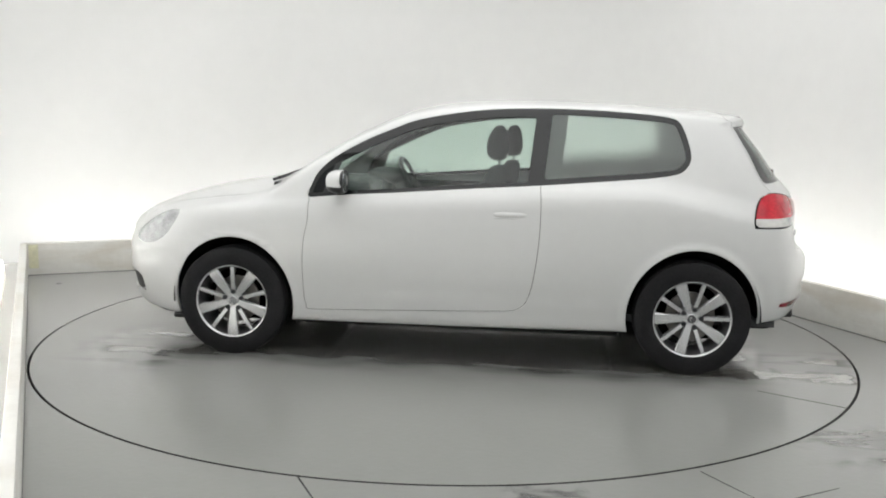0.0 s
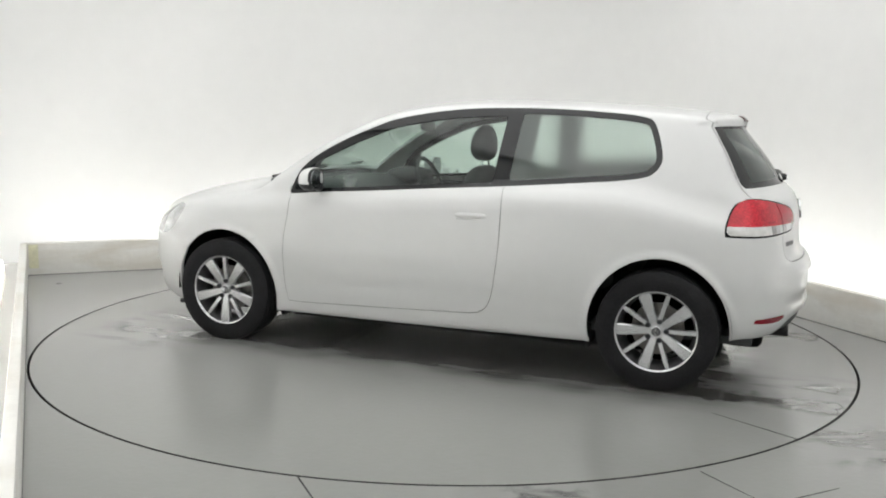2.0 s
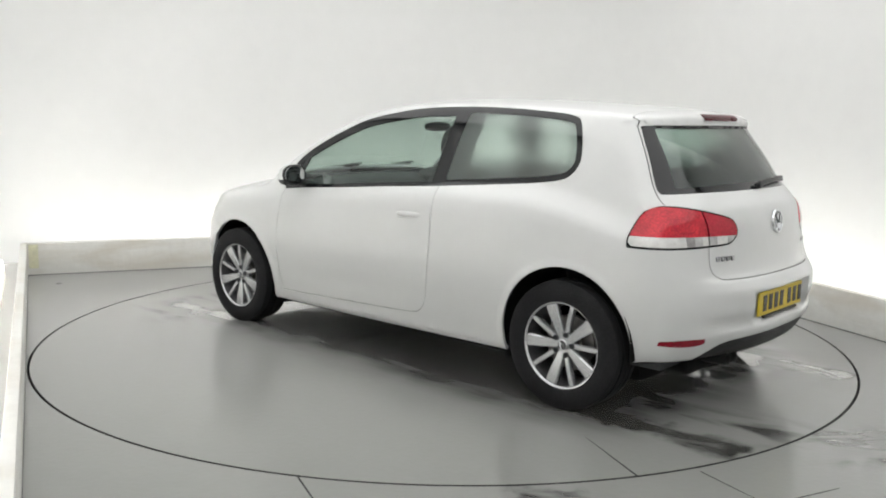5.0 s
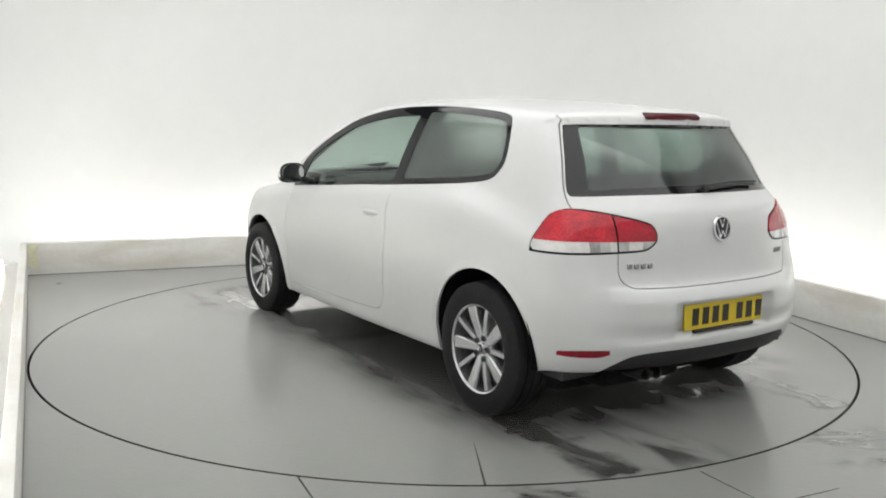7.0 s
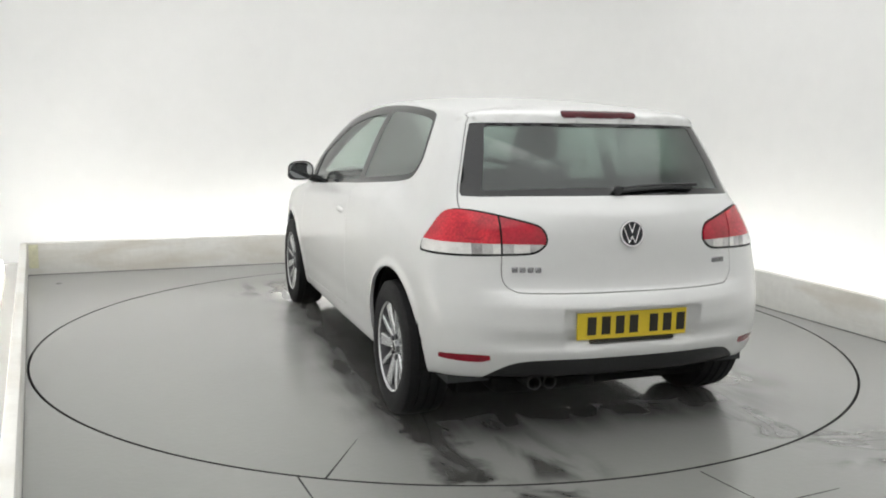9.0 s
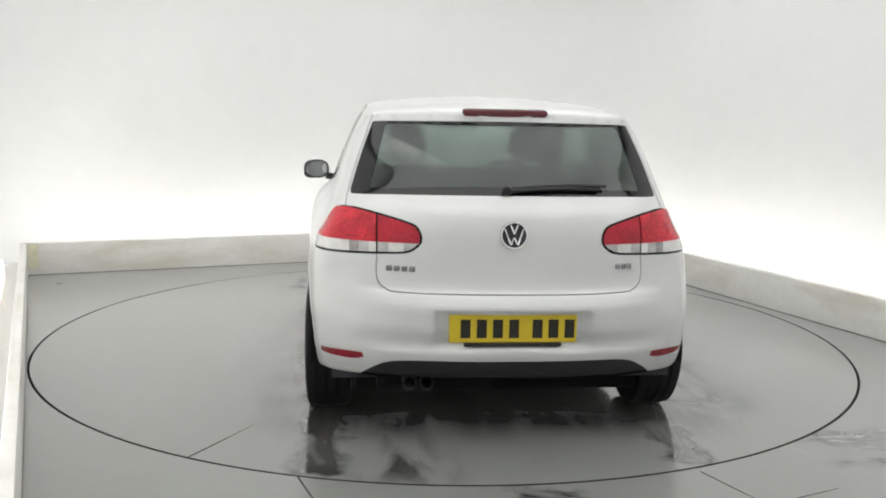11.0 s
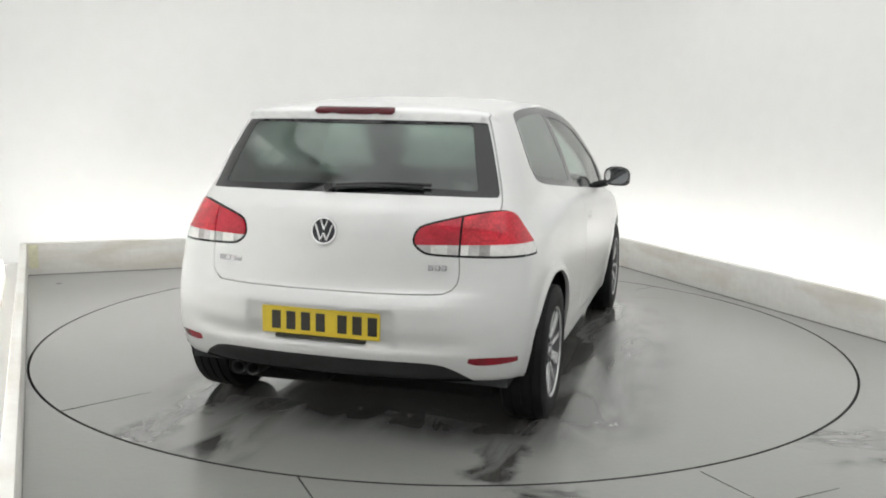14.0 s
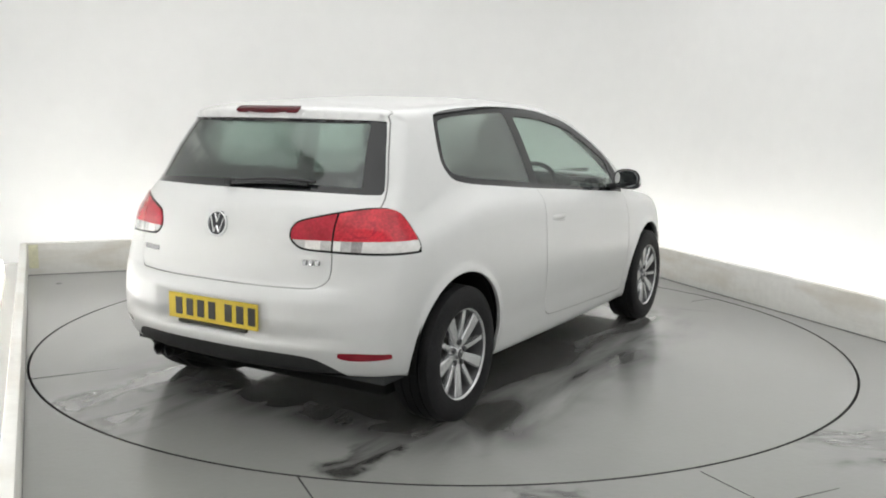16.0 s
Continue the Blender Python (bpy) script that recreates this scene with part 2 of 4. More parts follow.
def concrete(name, wet):
    """Grey painted concrete with grime, scuffs and wet patches; the wet ones are darker and mirror-like."""
    mat = bpy.data.materials.new(name)
    mat.use_nodes = True
    nt = mat.node_tree
    b = nt.nodes["Principled BSDF"]
    tex = nt.nodes.new("ShaderNodeTexCoord")

    def noise_at(scale, detail=5.0, stretch=None, distort=0.0):
        n = nt.nodes.new("ShaderNodeTexNoise")
        n.inputs["Scale"].default_value, n.inputs["Detail"].default_value = scale, detail
        n.inputs["Distortion"].default_value = distort
        if stretch:
            mp = nt.nodes.new("ShaderNodeMapping")
            mp.inputs["Scale"].default_value = stretch
            nt.links.new(tex.outputs["Object"], mp.inputs["Vector"])
            nt.links.new(mp.outputs[0], n.inputs["Vector"])
        else:
            nt.links.new(tex.outputs["Object"], n.inputs["Vector"])
        return n.outputs["Fac"]

    def ranged(src, a, c, lo, hi, smoothed=True):
        r = nt.nodes.new("ShaderNodeMapRange")
        for k, v in zip(("From Min", "From Max", "To Min", "To Max"), (a, c, lo, hi)):
            r.inputs[k].default_value = v
        r.interpolation_type = "SMOOTHSTEP" if smoothed else "LINEAR"
        nt.links.new(src, r.inputs["Value"])
        return r.outputs[0]

    def math_node(op, p, q):
        m = nt.nodes.new("ShaderNodeMath")
        m.operation = op
        for k, s in enumerate((p, q)):
            if isinstance(s, (int, float)):
                m.inputs[k].default_value = s
            else:
                nt.links.new(s, m.inputs[k])
        return m.outputs[0]

    def mixed(fac, c1, c2):
        m = nt.nodes.new("ShaderNodeMix")
        m.data_type = "RGBA"
        nt.links.new(fac, m.inputs[0])
        for k, c in ((6, c1), (7, c2)):
            if isinstance(c, tuple):
                m.inputs[k].default_value = (*c, 1)
            else:
                nt.links.new(c, m.inputs[k])
        return m.outputs[2]

    grime = ranged(noise_at(0.8, 3), 0.1, 0.9, 0, 1)
    fine = ranged(noise_at(14, 3), 0.1, 0.9, 0, 1)
    color = mixed(grime, (0.190, 0.193, 0.179), (0.165, 0.168, 0.156))
    color = mixed(math_node("MULTIPLY", fine, 0.25), color, (0.15, 0.15, 0.14))
    wetness = wet(nt, tex, noise_at, ranged, math_node)
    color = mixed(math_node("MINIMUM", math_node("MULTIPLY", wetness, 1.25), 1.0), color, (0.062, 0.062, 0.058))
    nt.links.new(color, b.inputs["Base Color"])
    dry = ranged(noise_at(2.0, 3), 0.1, 0.9, 0.20, 0.245)
    film = math_node("POWER", wetness, 2.0)
    nt.links.new(math_node("ADD", math_node("MULTIPLY", dry, math_node("SUBTRACT", 1.0, film)), math_node("MULTIPLY", film, 0.13)),
                 b.inputs["Roughness"])
    b.inputs["Specular IOR Level"].default_value = 1.0
    b.inputs["IOR"].default_value = 1.58
    # added sheen that brightens the floor towards a flat view, weaker where it is wet
    nt.links.new(math_node("MULTIPLY", math_node("SUBTRACT", 1.0, math_node("MULTIPLY", film, 0.92)), 0.70), b.inputs["Sheen Weight"])
    b.inputs["Sheen Roughness"].default_value = 0.45
    nt.links.new(film, b.inputs["Coat Weight"])
    b.inputs["Coat IOR"].default_value, b.inputs["Coat Roughness"].default_value = 1.33, 0.025
    bp = nt.nodes.new("ShaderNodeBump")
    bp.inputs["Strength"].default_value, bp.inputs["Distance"].default_value = 0.06, 0.01
    nt.links.new(noise_at(35, 4), bp.inputs["Height"])
    nt.links.new(bp.outputs[0], b.inputs["Normal"])
    return mat


def box_mask(nt, tex, ranged, math_node, x0, x1, y0, y1, soft, warp=None):
    """A soft rectangle in the object's plan: 1 within."""
    sp = nt.nodes.new("ShaderNodeSeparateXYZ")
    src = tex.outputs["Object"]
    if warp is not None:
        add = nt.nodes.new("ShaderNodeVectorMath")
        add.operation = "ADD"
        nt.links.new(src, add.inputs[0])
        nt.links.new(warp, add.inputs[1])
        src = add.outputs[0]
    nt.links.new(src, sp.inputs[0])
    m = ranged(sp.outputs[0], x0 - soft, x0 + soft, 0, 1)
    for s, a, c, lo, hi in ((0, x1 - soft, x1 + soft, 1, 0), (1, y0 - soft, y0 + soft, 0, 1), (1, y1 - soft, y1 + soft, 1, 0)):
        m = math_node("MULTIPLY", m, ranged(sp.outputs[s], a, c, lo, hi))
    return m


def wobble(nt, tex, scale, detail, size):
    """A noise offset in the plan, up to half of size each way, that frays the edge of a mask."""
    n, mad = nt.nodes.new("ShaderNodeTexNoise"), nt.nodes.new("ShaderNodeVectorMath")
    n.inputs["Scale"].default_value, n.inputs["Detail"].default_value = scale, detail
    mad.operation = "MULTIPLY_ADD"
    mad.inputs[1].default_value, mad.inputs[2].default_value = (size, size, 0), (-size / 2, -size / 2, 0)
    nt.links.new(tex.outputs["Object"], n.inputs["Vector"])
    nt.links.new(n.outputs["Color"], mad.inputs[0])
    return mad.outputs[0]


def wet_shaded_disc(nt, tex, noise_at, ranged, math_node):
    """Water that dripped from the car, in the car's axes: under it, where the colour also holds the car's shade, and
    two streaks where the rear wheels rolled in.
    """
    w = wobble(nt, tex, 1.9, 2, 0.30)
    ragged = wobble(nt, tex, 5.5, 4, 0.26)
    ox, oy = CAR_OFF
    # wet ground with the car's contact shade painted in, deepest in the core
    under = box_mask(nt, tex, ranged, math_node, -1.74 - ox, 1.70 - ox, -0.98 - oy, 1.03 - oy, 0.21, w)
    shade_core = box_mask(nt, tex, ranged, math_node, -1.55 - ox, 1.60 - ox, -0.82 - oy, 0.90 - oy, 0.12, w)
    left = box_mask(nt, tex, ranged, math_node, -2.16 - ox, -1.2 - ox, 0.68 - oy, 0.88 - oy, 0.045, ragged)
    right = box_mask(nt, tex, ranged, math_node, -2.12 - ox, -1.2 - ox, -0.84 - oy, -0.64 - oy, 0.045, ragged)
    patch = ranged(noise_at(3.0, 5, (0.45, 2.0, 1), 0.5), 0.28, 0.66, 0.62, 1.0)
    blot = ranged(noise_at(5.0, 4, (0.5, 1.3, 1), 0.6), 0.25, 0.62, 0.45, 1.1)
    drip = ranged(noise_at(3.4, 3, (1, 1, 1), 0.6), 0.56, 0.76, 0, 0.35)
    splash_front = box_mask(nt, tex, ranged, math_node, 1.45 - ox, 2.15 - ox, 0.35 - oy, 1.15 - oy, 0.20, w)
    splash_rear = box_mask(nt, tex, ranged, math_node, -2.25 - ox, -1.62 - ox, 0.30 - oy, 0.62 - oy, 0.14, w)
    splash_side = box_mask(nt, tex, ranged, math_node, -1.45 - ox, 1.5 - ox, -1.28 - oy, -0.70 - oy, 0.22, w)
    seep = ranged(noise_at(1.6, 4, (0.5, 1.6, 1), 0.4), 0.34, 0.62, 0.30, 1.0)
    rill = ranged(noise_at(3.2, 4, (0.55, 1.8, 1), 0.5), 0.40, 0.62, 0, 0.95)
    skirt = box_mask(nt, tex, ranged, math_node, -1.9 - ox, 2.2 - ox, -1.25 - oy, 1.2 - oy, 0.2, w)
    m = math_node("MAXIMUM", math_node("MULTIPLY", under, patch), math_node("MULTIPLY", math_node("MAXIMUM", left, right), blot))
    m = math_node("MAXIMUM", m, math_node("MULTIPLY", shade_core, 0.92))
    for splash in (splash_front, splash_rear):
        m = math_node("MAXIMUM", m, math_node("MULTIPLY", splash, rill))
    m = math_node("MAXIMUM", m, math_node("MULTIPLY", splash_side, seep))
    return math_node("MAXIMUM", m, math_node("MULTIPLY", skirt, drip))


def wet_floor(nt, tex, noise_at, ranged, math_node):
    """A few damp marks on the fixed floor."""
    a = box_mask(nt, tex, ranged, math_node, 1.60, 2.5, -2.12, -1.74, 0.10, wobble(nt, tex, 4.0, 4, 0.5))
    c = box_mask(nt, tex, ranged, math_node, 0.26, 0.52, -2.62, -2.48, 0.04, wobble(nt, tex, 7.0, 4, 0.3))
    return math_node("MULTIPLY", math_node("MAXIMUM", a, c), ranged(noise_at(3.4, 6, (0.8, 2.2, 1), 0.6), 0.36, 0.58, 0.15, 1.0))


DISC_TOP = concrete("turntable_concrete", wet_shaded_disc)
FLOOR = concrete("grey_floor_paint", wet_floor)


# ---- mesh tools ----
def mesh_object(name, bm, mat, parent=None, label="", smooth_shade=True):
    me = bpy.data.meshes.new(name)
    bm.to_mesh(me)
    bm.free()
    me.materials.append(mat)
    if smooth_shade:
        me.shade_smooth()
        me.set_sharp_from_angle(angle=radians(40))
    ob = new(name, me)
    if parent is not None:
        ob.parent = parent
    if label:
        tagged(ob, label)
    return ob


def part(name, bm, mat, parent, label="", smooth_shade=True):
    return mesh_object(name, bm, mat, parent, label, smooth_shade)


def box(x0, x1, y0, y1, z0, z1, bevel=0.0, seg=2, bm=None, m=None):
    bm = bm or bmesh.new()
    vs = bmesh.ops.create_cube(bm, size=1)["verts"]
    for v in vs:
        v.co = Vector(((x0 + x1) / 2 + v.co.x * (x1 - x0), (y0 + y1) / 2 + v.co.y * (y1 - y0), (z0 + z1) / 2 + v.co.z * (z1 - z0)))
    if bevel:
        es = list({e for v in vs for e in v.link_edges})
        vs = list({v for f in bmesh.ops.bevel(bm, geom=es, offset=bevel, segments=seg, affect="EDGES", profile=0.6)["faces"] for v in f.verts} | {v for v in vs if v.is_valid})
    if m is not None:
        bmesh.ops.transform(bm, matrix=m, verts=[v for v in vs if v.is_valid])
    return bm


def lathe(profile, n=48, axis="y", bm=None):
    """Turns (radius, along) points about the y axis (or z)."""
    bm = bm or bmesh.new()
    rings = []
    for r, h in profile:
        ring = []
        for k in range(n):
            a = 2 * math.pi * k / n
            c, s = r * math.cos(a), r * math.sin(a)
            ring.append(bm.verts.new((c, h, s) if axis == "y" else (c, s, h)))
        rings.append(ring)
    for a, c in zip(rings, rings[1:]):
        for k in range(n):
            bm.faces.new((a[k], a[(k + 1) % n], c[(k + 1) % n], c[k]))
    bmesh.ops.recalc_face_normals(bm, faces=bm.faces)
    return bm


def prism(poly, z0, z1, bevel=0.0, bm=None):
    """A flat polygon (x, y) raised from z0 to z1."""
    bm = bm or bmesh.new()
    lo = [bm.verts.new((x, y, z0)) for x, y in poly]
    hi = [bm.verts.new((x, y, z1)) for x, y in poly]
    n = len(poly)
    top = bm.faces.new(hi)
    bm.faces.new(lo[::-1])
    for k in range(n):
        bm.faces.new((lo[k], lo[(k + 1) % n], hi[(k + 1) % n], hi[k]))
    bmesh.ops.recalc_face_normals(bm, faces=bm.faces)
    if bevel:
        bmesh.ops.bevel(bm, geom=list(top.edges), offset=bevel, segments=2, affect="EDGES")
    return bm


def tube(points, r, n=10, bm=None):
    """A round bar along points."""
    bm = bm or bmesh.new()
    pts = [Vector(p) for p in points]
    rings = []
    for i, p in enumerate(pts):
        d = (pts[min(i + 1, len(pts) - 1)] - pts[max(i - 1, 0)]).normalized()
        u = d.orthogonal().normalized() if not rings else (u - d * u.dot(d)).normalized()
        w = d.cross(u)
        rings.append([bm.verts.new(p + r * (math.cos(2 * math.pi * k / n) * u + math.sin(2 * math.pi * k / n) * w)) for k in range(n)])
    for a, c in zip(rings, rings[1:]):
        for k in range(n):
            bm.faces.new((a[k], a[(k + 1) % n], c[(k + 1) % n], c[k]))
    bm.faces.new(rings[0][::-1])
    bm.faces.new(rings[-1])
    bmesh.ops.recalc_face_normals(bm, faces=bm.faces)
    return bm


# ---- the studio ----
# corners of the kerbs' inner foot
KL, KC, KR, KF = Vector((-3.50, 1.66, 0)), Vector((1.27, 3.73, 0)), Vector((3.45, -1.62, 0)), Vector((-0.86, -4.00, 0))
KERB_H = 0.27


def kerb(name, a, b, thick, label):
    """A low upright board from a to b, its inner face on that line; the light trough lies behind it."""
    d = (b - a).normalized()
    out = Vector((-d.y, d.x, 0))
    L = (b - a).length
    m = Matrix(((d.x, out.x, 0, a.x), (d.y, out.y, 0, a.y), (0, 0, 1, 0), (0, 0, 0, 1)))
    bm = box(0, L, 0, thick, 0, KERB_H, 0.008, 2, m=m)
    ob = mesh_object(name, bm, KERB)
    # a dark strip stands in for the shadow gap along the foot
    foot = mesh_object("kerb_foot", box(0, L, -0.004, -0.0005, 0.0, 0.006, m=m), SEAM, ob, "dark strip for the shadow gap at the kerb's foot", smooth_shade=False)
    return tagged(ob, label, kind="structure")


kerb("kerb_back", KL - (KC - KL).normalized() * 0.05, KC, 0.05, "low off-white scuffed kerb board along the back")
kerb("kerb_right", KC, KR, 0.05, "low off-white scuffed kerb board along the side")
kerb("kerb_left", KF, KL, 0.05, "low off-white painted kerb board running to the corner")


def light_tubes(a, b, off):
    d = (b - a).normalized()
    out = Vector((-d.y, d.x, 0))
    L = (b - a).length
    n = max(1, int(L / 1.25))
    for k in range(n):
        p0, p1 = a + d * (L * k / n + 0.03) + out * off, a + d * (L * (k + 1) / n - 0.03) + out * off
        root = tagged(new("light_tube"), "white glowing strip light in the trough behind the kerb", "strip light", "strip lights behind the kerbs")
        root.location = p0
        v = p1 - p0
        part("tube", tube([(0, 0, 0.13), (v.x, v.y, 0.13)], 0.016, 10), TUBE, root)
        m = Matrix(((d.x, out.x, 0, 0), (d.y, out.y, 0, 0), (0, 0, 1, 0), (0, 0, 0, 1)))
        part("base", box(-0.01, v.length + 0.01, -0.03, 0.03, 0.0, 0.10, 0.004, 1, m=m), KERB, root)


light_tubes(KL, KC, 0.20)
light_tubes(KC, KR, 0.20)
light_tubes(KF, KL, 0.20)
# a second, unseen row added to brighten the left side
light_tubes(KF, KL, 0.36)

# old tape on the kerb's corner, and a plug in the floor
tape = tagged(mesh_object("tape_strip", box(0.012, 0.085, -0.003, -0.0005, 0.06, 0.262, 0.0, m=Matrix.Translation(KL) @ Matrix.Rotation(radians(23.4), 4, "Z")), YELLOWED, smooth_shade=False),
              "faded yellow tape stuck on the kerb", "tape")
plug = tagged(mesh_object("floor_plug", lathe([(0.001, 0.004), (0.018, 0.004), (0.022, 0.0005)], 20, "z"), SEAM), "small dark round plug in the floor", "plug")
plug.location = (-3.10, 1.34, 0)

# backdrop: one wall that bends round the corners
WALL_H, TROUGH = 4.0, 0.75


def backdrop():
    da, db, dc = (KC - KL).normalized(), (KR - KC).normalized(), (KL - KF).normalized()
    oa, ob, oc = (Vector((-d.y, d.x, 0)) for d in (da, db, dc))
    pts = []

    def meet(p, d, q, e):
        k = ((q - p).cross(e)).z / (d.cross(e)).z
        return p + d * k
    A, B, C = KL + oa * TROUGH, KC + ob * TROUGH, KL + oc * TROUGH
    left, right = meet(A, da, C, dc), meet(A, da, B, db)
    far_l, far_r = left - dc * 9.8, right + db * 9.8

    def bend(prev, corner, nxt, rad=0.9):
        u, w = (prev - corner).normalized(), (nxt - corner).normalized()
        s, e = corner + u * rad, corner + w * rad
        return [s * (1 - t) ** 2 + corner * 2 * t * (1 - t) + e * t * t for t in (k / 12 for k in range(13))]
    pts = [far_l, *bend(far_l, left, right), *bend(left, right, far_r, 1.7), *bend(right, far_r, far_l), *bend(far_r, far_l, left)][1:]
    bm = bmesh.new()
    th = 0.08
    cen = sum(pts, Vector()) / len(pts)
    n = len(pts)
    rings = []
    for off, z in ((0, 0), (0, WALL_H), (th, WALL_H), (th, 0)):
        ring = []
        for p in pts:
            o = (p - cen).normalized() * off
            ring.append(bm.verts.new((p.x + o.x, p.y + o.y, z)))
        rings.append(ring)
    for a, c in zip(rings, rings[1:] + rings[:1]):
        for k in range(n):
            bm.faces.new((a[k], a[(k + 1) % n], c[(k + 1) % n], c[k]))
    bmesh.ops.recalc_face_normals(bm, faces=bm.faces)
    tagged(mesh_object("wall", bm, WALL), "plain white curved studio backdrop wall", kind="structure")
    bm = bmesh.new()
    bm.faces.new([bm.verts.new((p.x * 1.01, p.y * 1.01, WALL_H + 0.01)) for p in pts])
    bmesh.ops.solidify(bm, geom=bm.faces[:], thickness=-0.05)
    tagged(mesh_object("ceiling", bm, WALL, smooth_shade=False), "plain white studio ceiling", kind="structure")


backdrop()


def floor():
    """The fixed floor: one sheet with a round hole in which the turntable sits."""
    bm = bmesh.new()
    n = 192
    rings = []
    for r in (DISC_R + 0.012, DISC_R + 0.5, 4.2, 14.0):
        rings.append([bm.verts.new((r * math.cos(2 * math.pi * k / n), r * math.sin(2 * math.pi * k / n), 0)) for k in range(n)])
    for a, c in zip(rings, rings[1:]):
        for k in range(n):
            bm.faces.new((a[k], a[(k + 1) % n], c[(k + 1) % n], c[k]))
    bmesh.ops.recalc_face_normals(bm, faces=bm.faces)
    tagged(mesh_object("floor", bm, FLOOR), "grey painted concrete floor with damp marks", kind="structure")
    bm = lathe([(0.02, -0.14), (DISC_R + 0.012, -0.14), (DISC_R + 0.012, -0.001)], 192, "z")
    tagged(mesh_object("turntable_pit", bm, GAP), "dark pit under the turntable", kind="structure")


floor()


def joint(a, b, w):
    """A thin dark saw cut in the floor from a to b."""
    a, b = Vector((*a, 0)), Vector((*b, 0))
    d = (b - a).normalized()
    s = Vector((-d.y, d.x, 0)) * w
    bm = prism([(a - s)[:2], (b - s * 0.4)[:2], (b + s * 0.4)[:2], (a + s)[:2]], -0.01, 0.0015)
    return mesh_object("floor_joint", bm, GAP, smooth_shade=False)


tagged(joint((-0.548, -2.405), (-0.36, -2.82), 0.0035), "thin dark joint cut in the floor", kind="structure")
tagged(joint((1.029, -2.276), (1.16, -2.52), 0.0018), "thin dark joint cut in the floor", kind="structure")


tagged(joint((1.27, -2.535), (1.52, -2.412), 0.0022), "thin dark joint cut in the floor", kind="structure")


def ceiling_light():
    """One wide stretched diffuser under the ceiling lights the whole stage evenly."""
    root = tagged(new("ceiling_light"), "wide white glowing ceiling diffuser with a white frame", "ceiling light")
    root.matrix_basis = pose(0.25, -0.7, WALL_H - 0.08, 0, 0, 23.4)
    part("diffuser", box(-2.95, 2.9, -4.8, 3.4, -0.01, 0.01), PANEL, root, smooth_shade=False)
    for q in ((-3.01, 2.96, -4.86, -4.80), (-3.01, 2.96, 3.40, 3.46), (-3.01, -2.95, -4.80, 3.40), (2.90, 2.96, -4.80, 3.40)):
        part("frame_bar", box(*q, -0.03, 0.075), KERB, root, smooth_shade=False)


ceiling_light()


# ---- the turntable ----
def make_turntable():
    root = tagged(new("turntable"), "round grey concrete turntable disc with a radial seam and wet streaks", "turntable")
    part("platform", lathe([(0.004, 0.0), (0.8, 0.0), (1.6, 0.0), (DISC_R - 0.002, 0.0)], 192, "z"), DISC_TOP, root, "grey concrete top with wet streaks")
    part("rim", lathe([(DISC_R - 0.002, -0.0005), (DISC_R, -0.003), (DISC_R, -0.10), (DISC_R - 0.2, -0.12)], 192, "z"), GAP, root, "dark steel rim")
    # seam that runs in from the rim
    a = radians(SEAM_AT)
    m = Matrix.Rotation(a, 4, "Z")
    for turn, r0, w in ((0, 2.02, 0.0045), (180, 2.20, 0.002)):
        bm = prism([(r0, -0.0008), (DISC_R - 0.002, -w), (DISC_R - 0.002, w), (r0, 0.0008)], -0.01, 0.0012)
        bmesh.ops.transform(bm, matrix=m @ Matrix.Rotation(radians(turn), 4, "Z"), verts=bm.verts)
        part("seam", bm, GAP, root, "thin dark radial seam", smooth_shade=False)
    return root


SEAM_AT = math.degrees(math.atan2(-2.402, -0.438)) - heading(9.0)
turntable = make_turntable()


# ---- the car's skin ----
# car axes: x forward, y to its left, z up; 0 lies midway between the axles, on the floor
AXLE, HUB_Z = 1.289, 0.312
ROOF = curve((-2.1, 1.36), (-1.65, 1.405), (-1.45, 1.435), (-1.1, 1.462), (-0.7, 1.482), (-0.3, 1.488), (0.05, 1.472), (0.3, 1.43),
             (0.55, 1.335), (0.8, 1.205), (1.02, 1.065), (1.12, 1.01), (1.22, 0.985), (1.4, 0.96), (1.65, 0.915), (1.9, 0.84), (2.05, 0.765), (2.3, 0.6))
TAIL = curve((0.15, -1.88), (0.28, -1.945), (0.36, -1.985), (0.43, -2.012), (0.46, -2.004), (0.53, -2.022), (0.605, -2.022), (0.65, -2.0), (0.685, -1.962),
             (0.74, -1.95), (0.90, -1.938), (0.98, -1.915), (1.03, -1.872), (1.06, -1.845), (1.2, -1.745), (1.34, -1.632), (1.360, -1.618), (1.374, -1.636), (1.42, -1.63), (1.5, -1.60))
TAIL_SIDE = curve((0.15, -1.88), (0.28, -1.945), (0.36, -1.985), (0.43, -2.006), (0.53, -2.010), (0.60, -2.004), (0.67, -1.990), (0.74, -1.970), (0.90, -1.938), (0.98, -1.915),
                  (1.03, -1.872), (1.06, -1.845), (1.2, -1.745), (1.34, -1.632), (1.360, -1.618), (1.374, -1.636), (1.42, -1.63), (1.5, -1.60))
TAIL_WRAP = curve((0.3, 0.215), (0.45, 0.22), (0.62, 0.225), (0.82, 0.23), (0.9, 0.242), (1.0, 0.29), (1.1, 0.30), (1.36, 0.285))
NOSE = curve((0.15, 2.07), (0.3, 2.14), (0.45, 2.17), (0.58, 2.165), (0.7, 2.125), (0.8, 2.04), (0.9, 1.93), (1.1, 1.75))
LOW = curve((0.1, 0.79), (0.2, 0.822), (0.26, 0.838), (0.285, 0.842), (0.36, 0.858), (0.48, 0.875), (0.6, 0.886), (0.7, 0.884), (0.8, 0.875), (0.85, 0.862),
            (0.885, 0.841), (0.915, 0.808), (0.95, 0.755), (1.02, 0.60), (1.6, 0.0))
